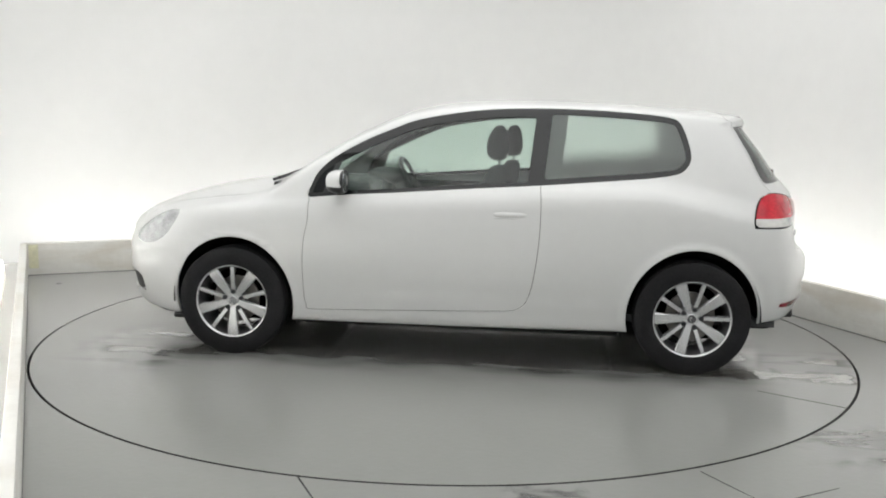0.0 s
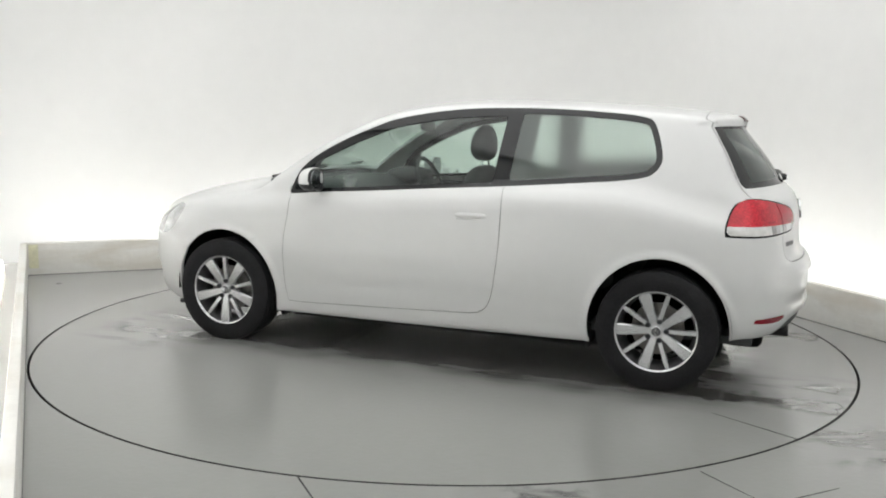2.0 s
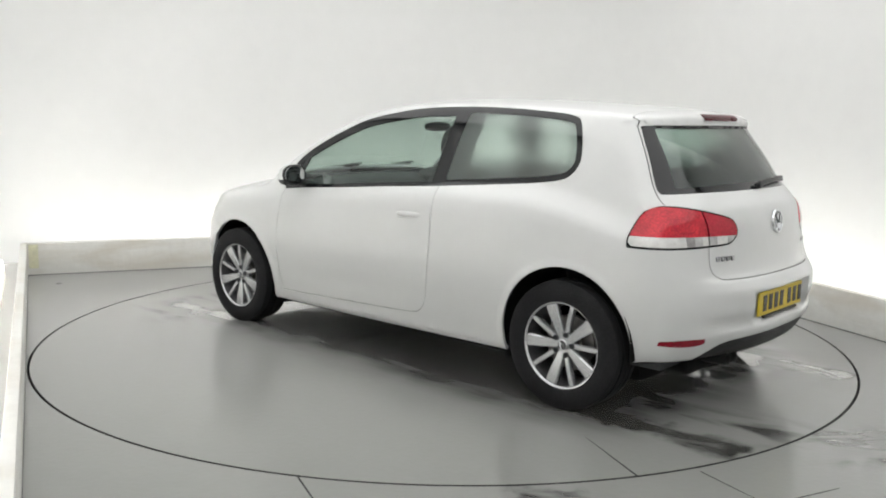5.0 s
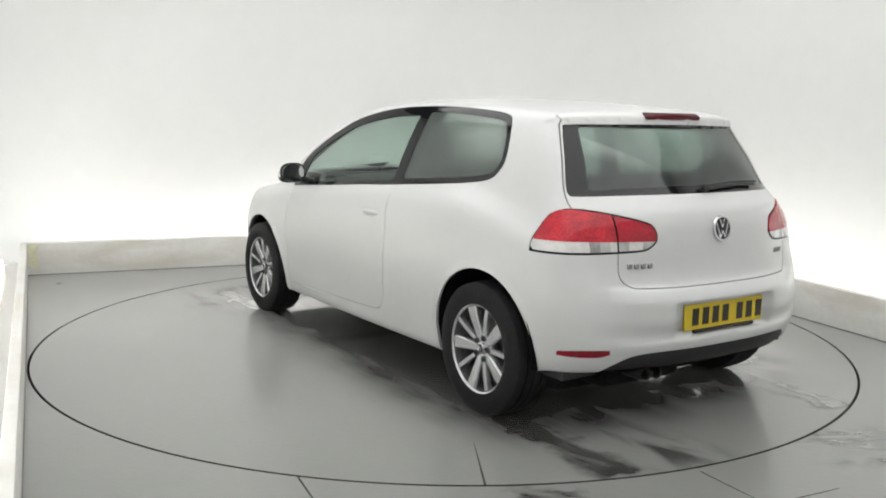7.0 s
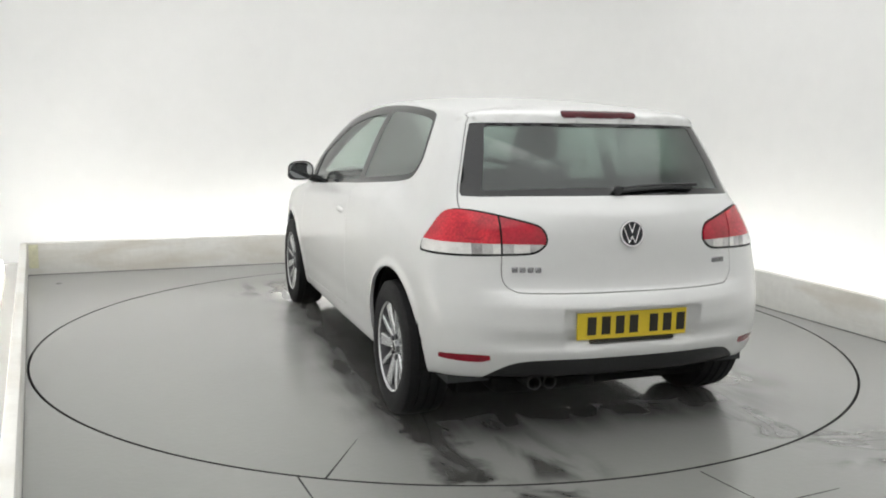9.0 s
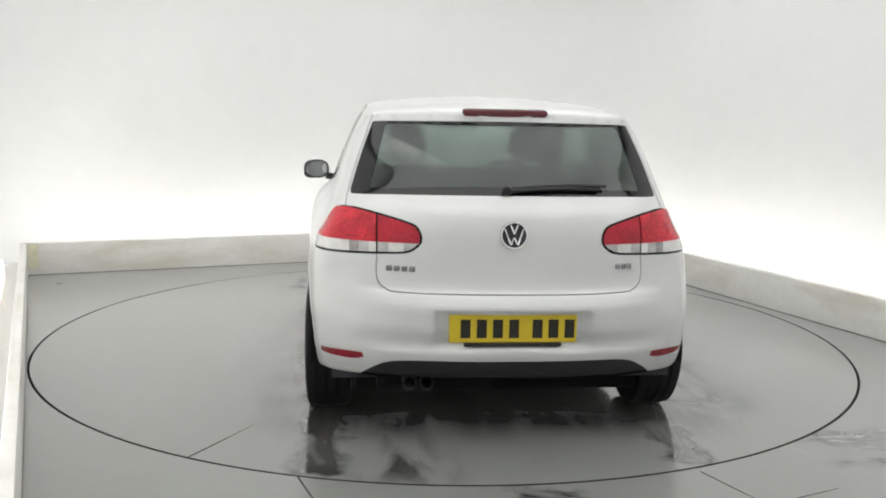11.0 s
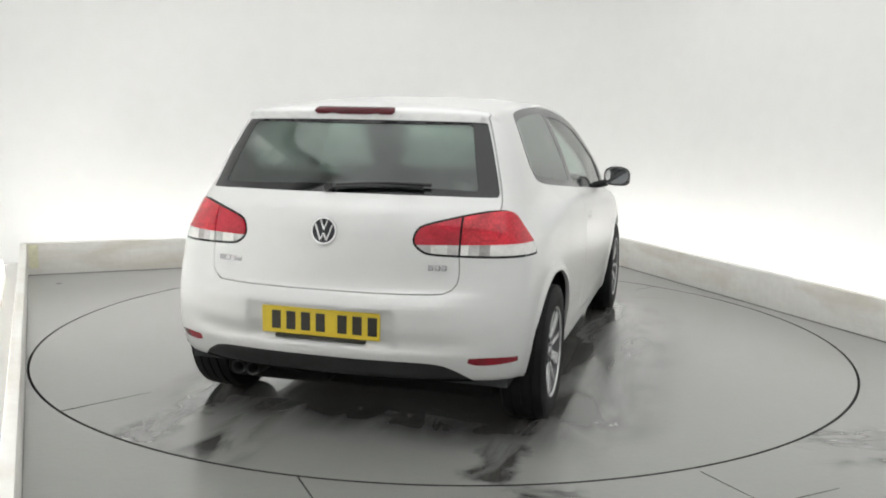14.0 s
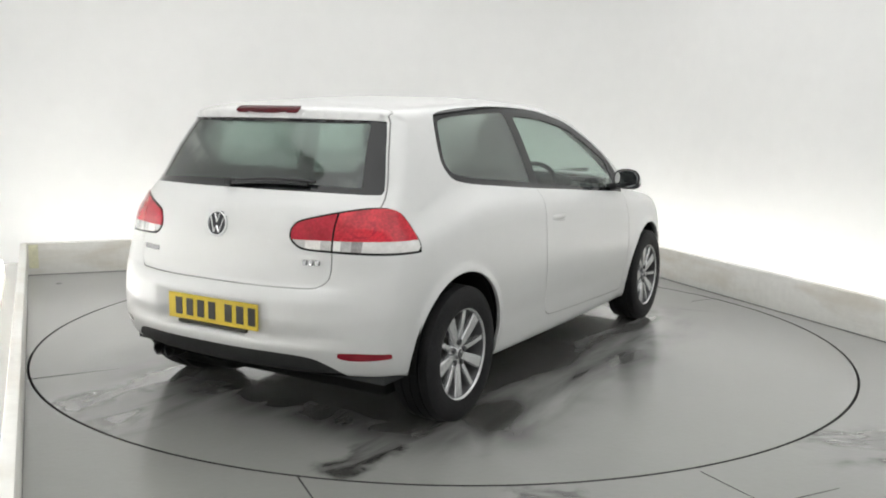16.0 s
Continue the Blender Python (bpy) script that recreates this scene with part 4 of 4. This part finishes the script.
def car_details(car, panels, tailgate):
    # door handles
    for s in (1, -1):
        n = 14
        pts = []
        for k in range(n + 1):
            u = k / n
            x = -0.172 - 0.232 * u
            rise = 0.024 * math.sin(math.pi * min(1, max(0, u))) ** 0.35
            pts.append((x, s * (0.868 + rise), 0.852))
        bm = tube(pts, 0.0125, 12)
        bmesh.ops.scale(bm, vec=(1, 0.98, 1.35), verts=bm.verts, space=Matrix.Translation((0, 0, -0.852)))
        part("handle", bm, PAINT, panels["l" if s > 0 else "r"], "white pull handle")
        bm = lathe([(0.001, 0.0), (0.060, 0.0), (0.062, 0.004)], 28)
        bmesh.ops.transform(bm, matrix=pose(-0.285, s * 0.8725, 0.852) @ Matrix.Diagonal((1.5, 1, 0.38, 1)), verts=bm.verts)
        # dark strip in place of the shadow that falls in the handle's recess
        part("handle_shadow", box(-0.365, -0.205, s * 0.8765 - 0.004, s * 0.8765 + 0.004, 0.8305, 0.8335, 0.001, 1), SEAM, panels["l" if s > 0 else "r"], "dark strip painted for the shadow under the handle")
        part("handle_cup", bm, PAINT, panels["l" if s > 0 else "r"])
    # door mirrors
    def mirror_bm(s, lower):
        """Half of the mirror's rounded shell: its cap, or the part below it."""
        bm = bmesh.new()
        bmesh.ops.create_uvsphere(bm, u_segments=32, v_segments=24, radius=1)
        for v in bm.verts:
            x, y, z = v.co
            k = 2.6
            r = (abs(x) ** k + abs(y) ** k + abs(z) ** k) ** (-1 / k)
            x, y, z = x * r, y * r, z * r
            wy = 0.083 * (1 - 0.10 * z)
            v.co = ((x * 0.085 if x > 0 else x * 0.016) + 0.665 - 0.0125 * abs(y), s * (0.935 + y * wy), 1.010 + z * 0.062 - 0.010 * y)
        bmesh.ops.delete(bm, geom=[f for f in bm.faces if (f.calc_center_median().z < 0.983) != lower], context="FACES")
        bmesh.ops.recalc_face_normals(bm, faces=bm.faces)
        return bm

    def squared(bm, k=2.5):
        """Turns a round lathe into a rounded square."""
        for v in bm.verts:
            r = math.hypot(v.co.x, v.co.z)
            if r > 1e-4:
                f = (abs(v.co.x / r) ** k + abs(v.co.z / r) ** k) ** (-1 / k)
                v.co.x, v.co.z = v.co.x * f, v.co.z * f
        return bm

    for s in (1, -1):
        housing = part("door_mirror", mirror_bm(s, False), PAINT, car, "white door mirror with a black underside")
        part("lower_shell", mirror_bm(s, True), TRIM, housing, "black lower shell")
        housing.location = (-0.025, 0, 0.006)
        bm = squared(lathe([(0.092, -0.012), (0.102, -0.012), (0.106, -0.004), (0.104, 0.006), (0.09, 0.008)], 48))
        bmesh.ops.transform(bm, matrix=pose(0.650, s * 0.935, 1.010, 0, 0, -90) @ Matrix.Diagonal((0.80, 0.8, 0.59, 1)), verts=bm.verts)
        part("surround", bm, TRIM, housing, "black surround")
        bm = squared(lathe([(0.0005, 0.0), (0.095, 0.0), (0.098, -0.003)], 48))
        bmesh.ops.transform(bm, matrix=pose(0.641, s * 0.935, 1.008, 0, 0, 90 + s * 4) @ Matrix.Diagonal((0.74, 1, 0.53, 1)), verts=bm.verts)
        part("mirror_glass", bm, MIRROR, housing, "mirror glass")
        bm = tube([(0.70, s * 0.775, 0.945), (0.69, s * 0.82, 0.952), (0.68, s * 0.87, 0.965)], 0.024, 12)
        part("mirror_foot", bm, TRIM, housing, "black mirror foot")

    # number plate: unreadable bars in place of its characters
    plate = part("number_plate", box(-1.988, -1.978, -0.262, 0.262, 0.472, 0.586, 0.003, 1), PLATE, car, "yellow rear number plate with dark bars")
    x0 = 0.215
    for k in range(7):
        y = x0 - k * 0.066 - (0.03 if k > 3 else 0)
        part("plate_bar", box(-1.9905, -1.987, y - 0.040, y, 0.492, 0.568), PLATE_INK, plate, smooth_shade=False)
    part("plate_strip", box(-1.992, -1.976, -0.20, 0.20, 0.457, 0.471, 0.002, 1), PLATE_INK, plate, "thin black strip under the plate")
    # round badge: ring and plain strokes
    bx, bz = tail_x(0.0, 0.905) - 0.004, 0.905
    badge = part("badge", lathe([(0.0005, 0.0), (0.052, 0.0), (0.055, -0.006), (0.055, -0.012)], 40), BADGE_DARK, tailgate, "round chrome badge")
    badge.matrix_basis = pose(bx, 0, bz, 0, 0, 0) @ pose(0, 0, 0, 0, 0, 90) @ pose(0, 0, 0, 8, 0, 0)
    part("ring", lathe([(0.047, -0.001), (0.049, 0.006), (0.056, 0.006), (0.058, -0.002)], 40), CHROME, badge)
    for pts in (((-0.015, 0.043), (0.0, 0.004)), ((0.015, 0.043), (0.0, 0.004)), ((-0.038, 0.026), (-0.014, -0.040)), ((0.038, 0.026), (0.014, -0.040)),
                ((-0.012, -0.036), (0.0, -0.010)), ((0.012, -0.036), (0.0, -0.010))):
        part("stroke", tube([(pts[0][0], 0.003, pts[0][1]), (pts[1][0], 0.003, pts[1][1])], 0.0042, 6), CHROME, badge)
    # model lettering as plain bars
    for y0, n, w, z in ((0.515, 4, 0.025, 0.760), (-0.435, 3, 0.020, 0.772)):
        for k in range(n):
            y = y0 - k * (w + 0.006)
            xx = tail_x(y - w / 2, z)
            part("lettering_bar", box(xx - 0.006, xx + 0.008, y - w, y, z - 0.011, z + 0.011, 0.002, 1), DARK_CHROME, tailgate, "small dark chrome bar")
    # rear wiper
    wiper = part("rear_wiper", lathe([(0.001, -0.02), (0.017, -0.019), (0.020, -0.004), (0.016, 0.004), (0.001, 0.004)], 20), TRIM, car, "black rear wiper")
    wiper.matrix_basis = pose(-1.842, 0.02, 1.078, -38, 0, 0) @ pose(0, 0, 0, 0, 0, -90)
    pts = []
    for k in range(9):
        u = k / 8
        y = 0.02 - 0.40 * u
        z = 1.074 + 0.014 * math.sin(u * 2.4)
        pts.append((tail_x(y, z) - 0.016, y, z))
    inv = wiper.matrix_basis.inverted()
    part("wiper_arm", tube([inv @ Vector(p) for p in pts], 0.0075, 8), TRIM, wiper)
    part("wiper_blade", tube([inv @ Vector((p[0] + 0.012, p[1] - 0.03, p[2] + 0.012)) for p in pts], 0.007, 8), TRIM, wiper)
    # windscreen wipers at rest
    for y0, y1 in ((0.56, 0.02), (0.02, -0.50)):
        w = part("front_wiper", tube([(1.135, y0, 0.992), (1.10, (y0 + y1) / 2, 1.012), (1.055, y1, 1.035)], 0.009, 8), TRIM, car, "black windscreen wiper")
        part("blade", tube([(1.115, y0 - 0.05, 1.003), (1.085, (y0 + y1) / 2 - 0.05, 1.026), (1.045, y1 - 0.02, 1.048)], 0.006, 8), TRIM, w)
    # exhaust
    for y in (0.415, 0.345):
        bm = lathe([(0.022, -0.14), (0.026, 0.02), (0.030, 0.022), (0.031, -0.14)], 24)
        bmesh.ops.transform(bm, matrix=pose(-1.90, y, 0.285, 0, 0, 90), verts=bm.verts)
        part("exhaust_tip", bm, DIFFUSER, car, "twin exhaust tip")
    part("exhaust_silencer", box(-1.80, -1.60, 0.05, 0.55, 0.20, 0.33, 0.05, 3), UNDER, car)


def car_wheels(car):
    """One wheel is built and its meshes serve all four."""
    tyre_pts = [(0.205, -0.095), (0.222, -0.102), (0.262, -0.101), (0.295, -0.096), (0.309, -0.088), (0.3135, -0.05), (0.312, -0.048), (0.306, -0.046), (0.306, -0.042), (0.314, -0.04),
                (0.315, -0.004), (0.307, -0.003), (0.307, 0.003), (0.315, 0.004), (0.314, 0.04), (0.306, 0.042), (0.306, 0.046), (0.312, 0.048), (0.3135, 0.05),
                (0.309, 0.088), (0.295, 0.096), (0.262, 0.101), (0.240, 0.1005), (0.225, 0.098), (0.210, 0.095)]

    def tyre_bm():
        return lathe(tyre_pts, 72)

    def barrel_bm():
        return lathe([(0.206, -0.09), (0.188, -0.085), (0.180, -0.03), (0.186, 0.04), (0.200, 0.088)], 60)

    def lip_bm():
        bm = lathe([(0.196, 0.070), (0.2005, 0.088), (0.207, 0.0945), (0.2165, 0.0955), (0.219, 0.088), (0.214, 0.08)], 60)
        return bm

    def spoke_bm(a, w0, w1, r1=0.205):
        """A spoke from the hub to the lip, dished, with chamfered edges."""
        bm = bmesh.new()
        rows = []
        n = 8
        for k in range(n + 1):
            u = k / n
            r = 0.040 + (r1 - 0.040) * u
            w = w0 + (w1 - w0) * u
            y = 0.066 + 0.016 * math.sin(u * math.pi * 0.5) + 0.004 * u
            d = 0.030
            rows.append([bm.verts.new((q * w, yy, r)) for q, yy in ((-0.98, y - d), (-1, y - 0.006), (-0.80, y), (0.80, y), (1, y - 0.006), (0.98, y - d))])
        for p, q in zip(rows, rows[1:]):
            for k in range(5):
                bm.faces.new((p[k], p[k + 1], q[k + 1], q[k]))
        bm.faces.new(rows[0])
        bm.faces.new(rows[-1][::-1])
        bmesh.ops.recalc_face_normals(bm, faces=bm.faces)
        bmesh.ops.transform(bm, matrix=Matrix.Rotation(a, 4, "Y"), verts=bm.verts)
        return bm

    def hub_bm():
        return lathe([(0.001, 0.058), (0.040, 0.066), (0.058, 0.066), (0.066, 0.056), (0.070, 0.030)], 40)

    def disc_bm():
        return lathe([(0.05, -0.01), (0.135, -0.01), (0.135, 0.008), (0.07, 0.008), (0.068, 0.030), (0.001, 0.030)], 48)

    first = {}

    def piece(name, build, mat, parent, label=""):
        if name in first:
            ob = new(name.split("|")[0], first[name])
            ob.parent = parent
            if label:
                tagged(ob, label)
            return ob
        ob = part(name.split("|")[0], build(), mat, parent, label)
        first[name] = ob.data
        return ob

    for x, s, turn in ((AXLE, 1, SPIN_FRONT), (-AXLE, 1, SPIN_REAR), (AXLE, -1, 14), (-AXLE, -1, 30)):
        y = s * (0.795 if x > 0 else 0.767)
        wheel = piece("wheel|", barrel_bm, ALLOY_SHADED, car, "silver multi-spoke alloy wheel")
        wheel.matrix_basis = pose(x, y, HUB_Z) @ (Matrix.Rotation(math.pi, 4, "Z") if s < 0 else Matrix()) @ Matrix.Rotation(radians(turn), 4, "Y")
        piece("tyre|", tyre_bm, RUBBER, wheel, "black rubber tyre")
        piece("rim|", lip_bm, ALLOY, wheel, "bright rim lip")
        for k in range(5):
            piece(f"spoke|w{k}", lambda k=k: spoke_bm(math.radians(72 * k), 0.019, 0.034), ALLOY, wheel)
            piece(f"spoke|n{k}", lambda k=k: spoke_bm(math.radians(72 * k + 36), 0.012, 0.013), ALLOY, wheel)
        hub = piece("hub|", hub_bm, ALLOY, wheel)
        piece("centre_cap|", lambda: lathe([(0.001, 0.0795), (0.020, 0.079), (0.027, 0.075), (0.029, 0.06)], 32), ALLOY, wheel, "round centre cap")
        piece("cap_disc|", lambda: lathe([(0.001, 0.0812), (0.0205, 0.0808), (0.022, 0.078)], 28), BADGE_DARK, wheel, "dark disc in the centre cap")
        for k, (p, q) in enumerate((((-0.007, 0.016), (0.0, 0.0)), ((0.007, 0.016), (0.0, 0.0)), ((-0.015, 0.008), (-0.005, -0.016)), ((0.015, 0.008), (0.005, -0.016)))):
            piece(f"cap_stroke|{k}", lambda p=p, q=q: tube([(p[0], 0.0815, p[1]), (q[0], 0.0815, q[1])], 0.0024, 6), CHROME, wheel)
        # dark discs stand in for the shaded depth of the bolt holes
        for k in range(5):
            a = radians(72 * k + 36)
            piece(f"wheel_bolt|{k}", lambda a=a: bolt_hole_bm(a), BADGE_DARK, wheel)
        piece("brake_disc|", disc_bm, BRAKE, wheel, "steel brake disc")
        # liner of the wheel opening
        bm = bmesh.new()
        rings = []
        for yy in (0.48, 0.835):
            rings.append([bm.verts.new((x + 0.368 * math.cos(radians(q)), s * yy, HUB_Z + 0.39 * math.sin(radians(q)))) for q in range(-4, 185, 6)])
        for k in range(len(rings[0]) - 1):
            bm.faces.new((rings[0][k], rings[0][k + 1], rings[1][k + 1], rings[1][k]))
        bm.faces.new(rings[0])
        part("arch_liner", bm, UNDER, car, "black wheel arch liner", smooth_shade=False)
    for s in (1, -1):
        part("splash_flap", box(1.58, 1.67, s * 0.76 - 0.06, s * 0.76 + 0.06, 0.185, 0.215, 0.008, 1), TRIM, car, "black splash lip before the front wheel")
    # black boxes added under the body to block light from the far side
    part("front_light_block", box(0.90, 1.68, -0.64, 0.64, 0.150, 0.30, 0.03, 2), UNDER, car, "black box blocking light under the front")
    part("rear_light_block", box(-1.60, -0.92, -0.645, 0.645, 0.150, 0.30, 0.03, 2), UNDER, car, "black box blocking light under the rear")
    for s in (1, -1):
        for x in (0.925, -0.925):
            part("arch_flap", box(x - 0.015, x + 0.015, s * 0.715 - 0.09, s * 0.715 + 0.09, 0.172, 0.30, 0.008, 1), UNDER, car, "black lip at the foot of the wheel arch")
        # this strip is likewise added to keep light out below the sill
        part("sill_light_block", box(-0.90, 0.90, s * 0.70 - 0.015, s * 0.70 + 0.015, 0.165, 0.22, 0.005, 1), UNDER, car)
    for x in (AXLE, -AXLE):
        part("axle", tube([(x, -0.7, HUB_Z - 0.02), (x, 0.7, HUB_Z - 0.02)], 0.035, 10), UNDER, car)


def bolt_hole_bm(a):
    bm = lathe([(0.001, 0.0745), (0.0125, 0.0745), (0.0145, 0.070), (0.0145, 0.05)], 14)
    bmesh.ops.transform(bm, matrix=Matrix.Translation((0.051 * math.sin(a), 0, 0.051 * math.cos(a))), verts=bm.verts)
    return bm


SPIN_FRONT, SPIN_REAR = 35, 20


def soft_block(x0, x1, y0, y1, z0, z1, k=3.2, lean=0.0, seg=20):
    """A padded block: rounded like a cushion, leaning back by so many metres at its top."""
    bm = bmesh.new()
    bmesh.ops.create_uvsphere(bm, u_segments=seg, v_segments=seg // 2 + 4, radius=1)
    for v in bm.verts:
        x, y, z = v.co
        r = (abs(x) ** k + abs(y) ** k + abs(z) ** k) ** (-1 / k)
        x, y, z = x * r, y * r, z * r
        v.co = ((x0 + x1) / 2 + x * (x1 - x0) / 2 - lean * (z + 1) / 2, (y0 + y1) / 2 + y * (y1 - y0) / 2, (z0 + z1) / 2 + z * (z1 - z0) / 2)
    bmesh.ops.recalc_face_normals(bm, faces=bm.faces)
    return bm


def car_cabin(car):
    """What shows through the panes: seats, headrests, dashboard, wheel, trim."""
    for s in (1, -1):
        y, d = s * 0.36, 0.21 if s > 0 else 0.15
        seat = part("front_seat", soft_block(-0.05 + d - 0.2, 0.45 + d - 0.2, y - 0.25, y + 0.25, 0.42, 0.60), FABRIC, car, "dark fabric front seat")
        part("backrest", soft_block(-0.32 + d, -0.16 + d, y - 0.24, y + 0.24, 0.50, 1.10, lean=0.16), FABRIC, seat)
        bm = soft_block(-0.47 + d, -0.325 + d, y - 0.135, y + 0.135, 1.125, 1.335, 2.6, 0.0)
        for v in bm.verts:
            u = (v.co.z - 1.125) / 0.21
            v.co.x += (v.co.x + 0.47 - d) * -0.38 * u * u + 0.020 * u
            v.co.y += (y - v.co.y) * 0.16 * u
        part("headrest", bm, FABRIC, seat, "dark padded headrest")
        for q in (-0.06, 0.06):
            part("headrest_post", tube([(-0.405 + d, y + q, 1.07), (-0.40 + d, y + q, 1.16)], 0.006, 8), CHROME, seat)
    bench = part("rear_bench", soft_block(-1.05, -0.55, -0.62, 0.62, 0.42, 0.60), FABRIC, car, "dark fabric rear bench")
    part("backrest", soft_block(-1.17, -1.02, -0.62, 0.62, 0.50, 1.06, lean=0.16), FABRIC, bench)
    for y in (-0.36, 0.36):
        part("headrest", soft_block(-1.30, -1.20, y - 0.12, y + 0.12, 0.99, 1.10, 2.8), FABRIC, bench)
    dash = part("dashboard", soft_block(0.55, 1.08, -0.70, 0.70, 0.62, 0.985, 3.6), CABIN, car, "dark dashboard")
    part("instrument_hood", soft_block(0.48, 0.74, -0.56, -0.18, 0.92, 1.03, 2.6), CABIN, dash)
    bm = bmesh.new()
    n, m = 40, 10
    ring = []
    for k in range(n):
        a = 2 * math.pi * k / n
        row = []
        for j in range(m):
            b = 2 * math.pi * j / m
            r = 0.178 + 0.014 * math.cos(b)
            row.append(bm.verts.new((0.014 * math.sin(b), r * math.cos(a), r * math.sin(a))))
        ring.append(row)
    for k in range(n):
        for j in range(m):
            bm.faces.new((ring[k][j], ring[(k + 1) % n][j], ring[(k + 1) % n][(j + 1) % m], ring[k][(j + 1) % m]))
    bmesh.ops.recalc_face_normals(bm, faces=bm.faces)
    box(-0.01, 0.02, -0.16, 0.16, -0.02, 0.02, 0.008, 1, bm=bm)
    box(-0.015, 0.05, -0.06, 0.06, -0.06, 0.05, 0.015, 2, bm=bm)
    bmesh.ops.transform(bm, matrix=pose(0.44, -0.36, 0.93, 0, 24, 0), verts=bm.verts)
    part("steering_wheel", bm, CABIN, dash, "dark steering wheel")
    # door cards, floor and luggage cover
    for s in (1, -1):
        card = part("door_card", box(-0.88, 0.88, s * 0.735 - 0.02, s * 0.735 + 0.02, 0.30, 0.925, 0.012, 1), CABIN, car)
        part("side_trim", box(-1.35, -0.89, s * 0.735 - 0.02, s * 0.735 + 0.02, 0.74, 0.96, 0.012, 1), CABIN, card)
    part("cabin_floor", box(-1.75, 1.05, -0.74, 0.74, 0.26, 0.30), CABIN, car)
    part("parcel_shelf", box(-1.70, -1.20, -0.60, 0.60, 0.975, 0.995, 0.006, 1), CABIN, car, "dark parcel shelf")
    part("inner_mirror", soft_block(0.30, 0.34, -0.12, 0.12, 1.285, 1.345, 2.6), TRIM, car, "inner rear-view mirror")
    part("load_wall", box(-1.80, -1.77, -0.48, 0.48, 0.40, 0.96), CABIN, car)
    # bonnet-side cowl strip
    part("cowl", box(1.02, 1.12, -0.62, 0.62, 0.95, 0.985, 0.01, 1), TRIM, car, "black cowl below the windscreen")


car = make_car()


def motions():
    """The disc turns steadily and carries the car with it."""
    times = [0.0, 0.1] + [0.5 * k for k in range(1, 32)] + [15.9, 16.0]
    disc_rows, car_rows = [], []
    for t in times:
        turn = Matrix.Rotation(radians(heading(t)), 4, "Z")
        disc_rows.append((t, turn))
        car_rows.append((t, turn @ Matrix.Translation((-CAR_OFF[0], -CAR_OFF[1], 0.0))))
    walk(turntable, disc_rows)
    walk(car, car_rows)


motions()
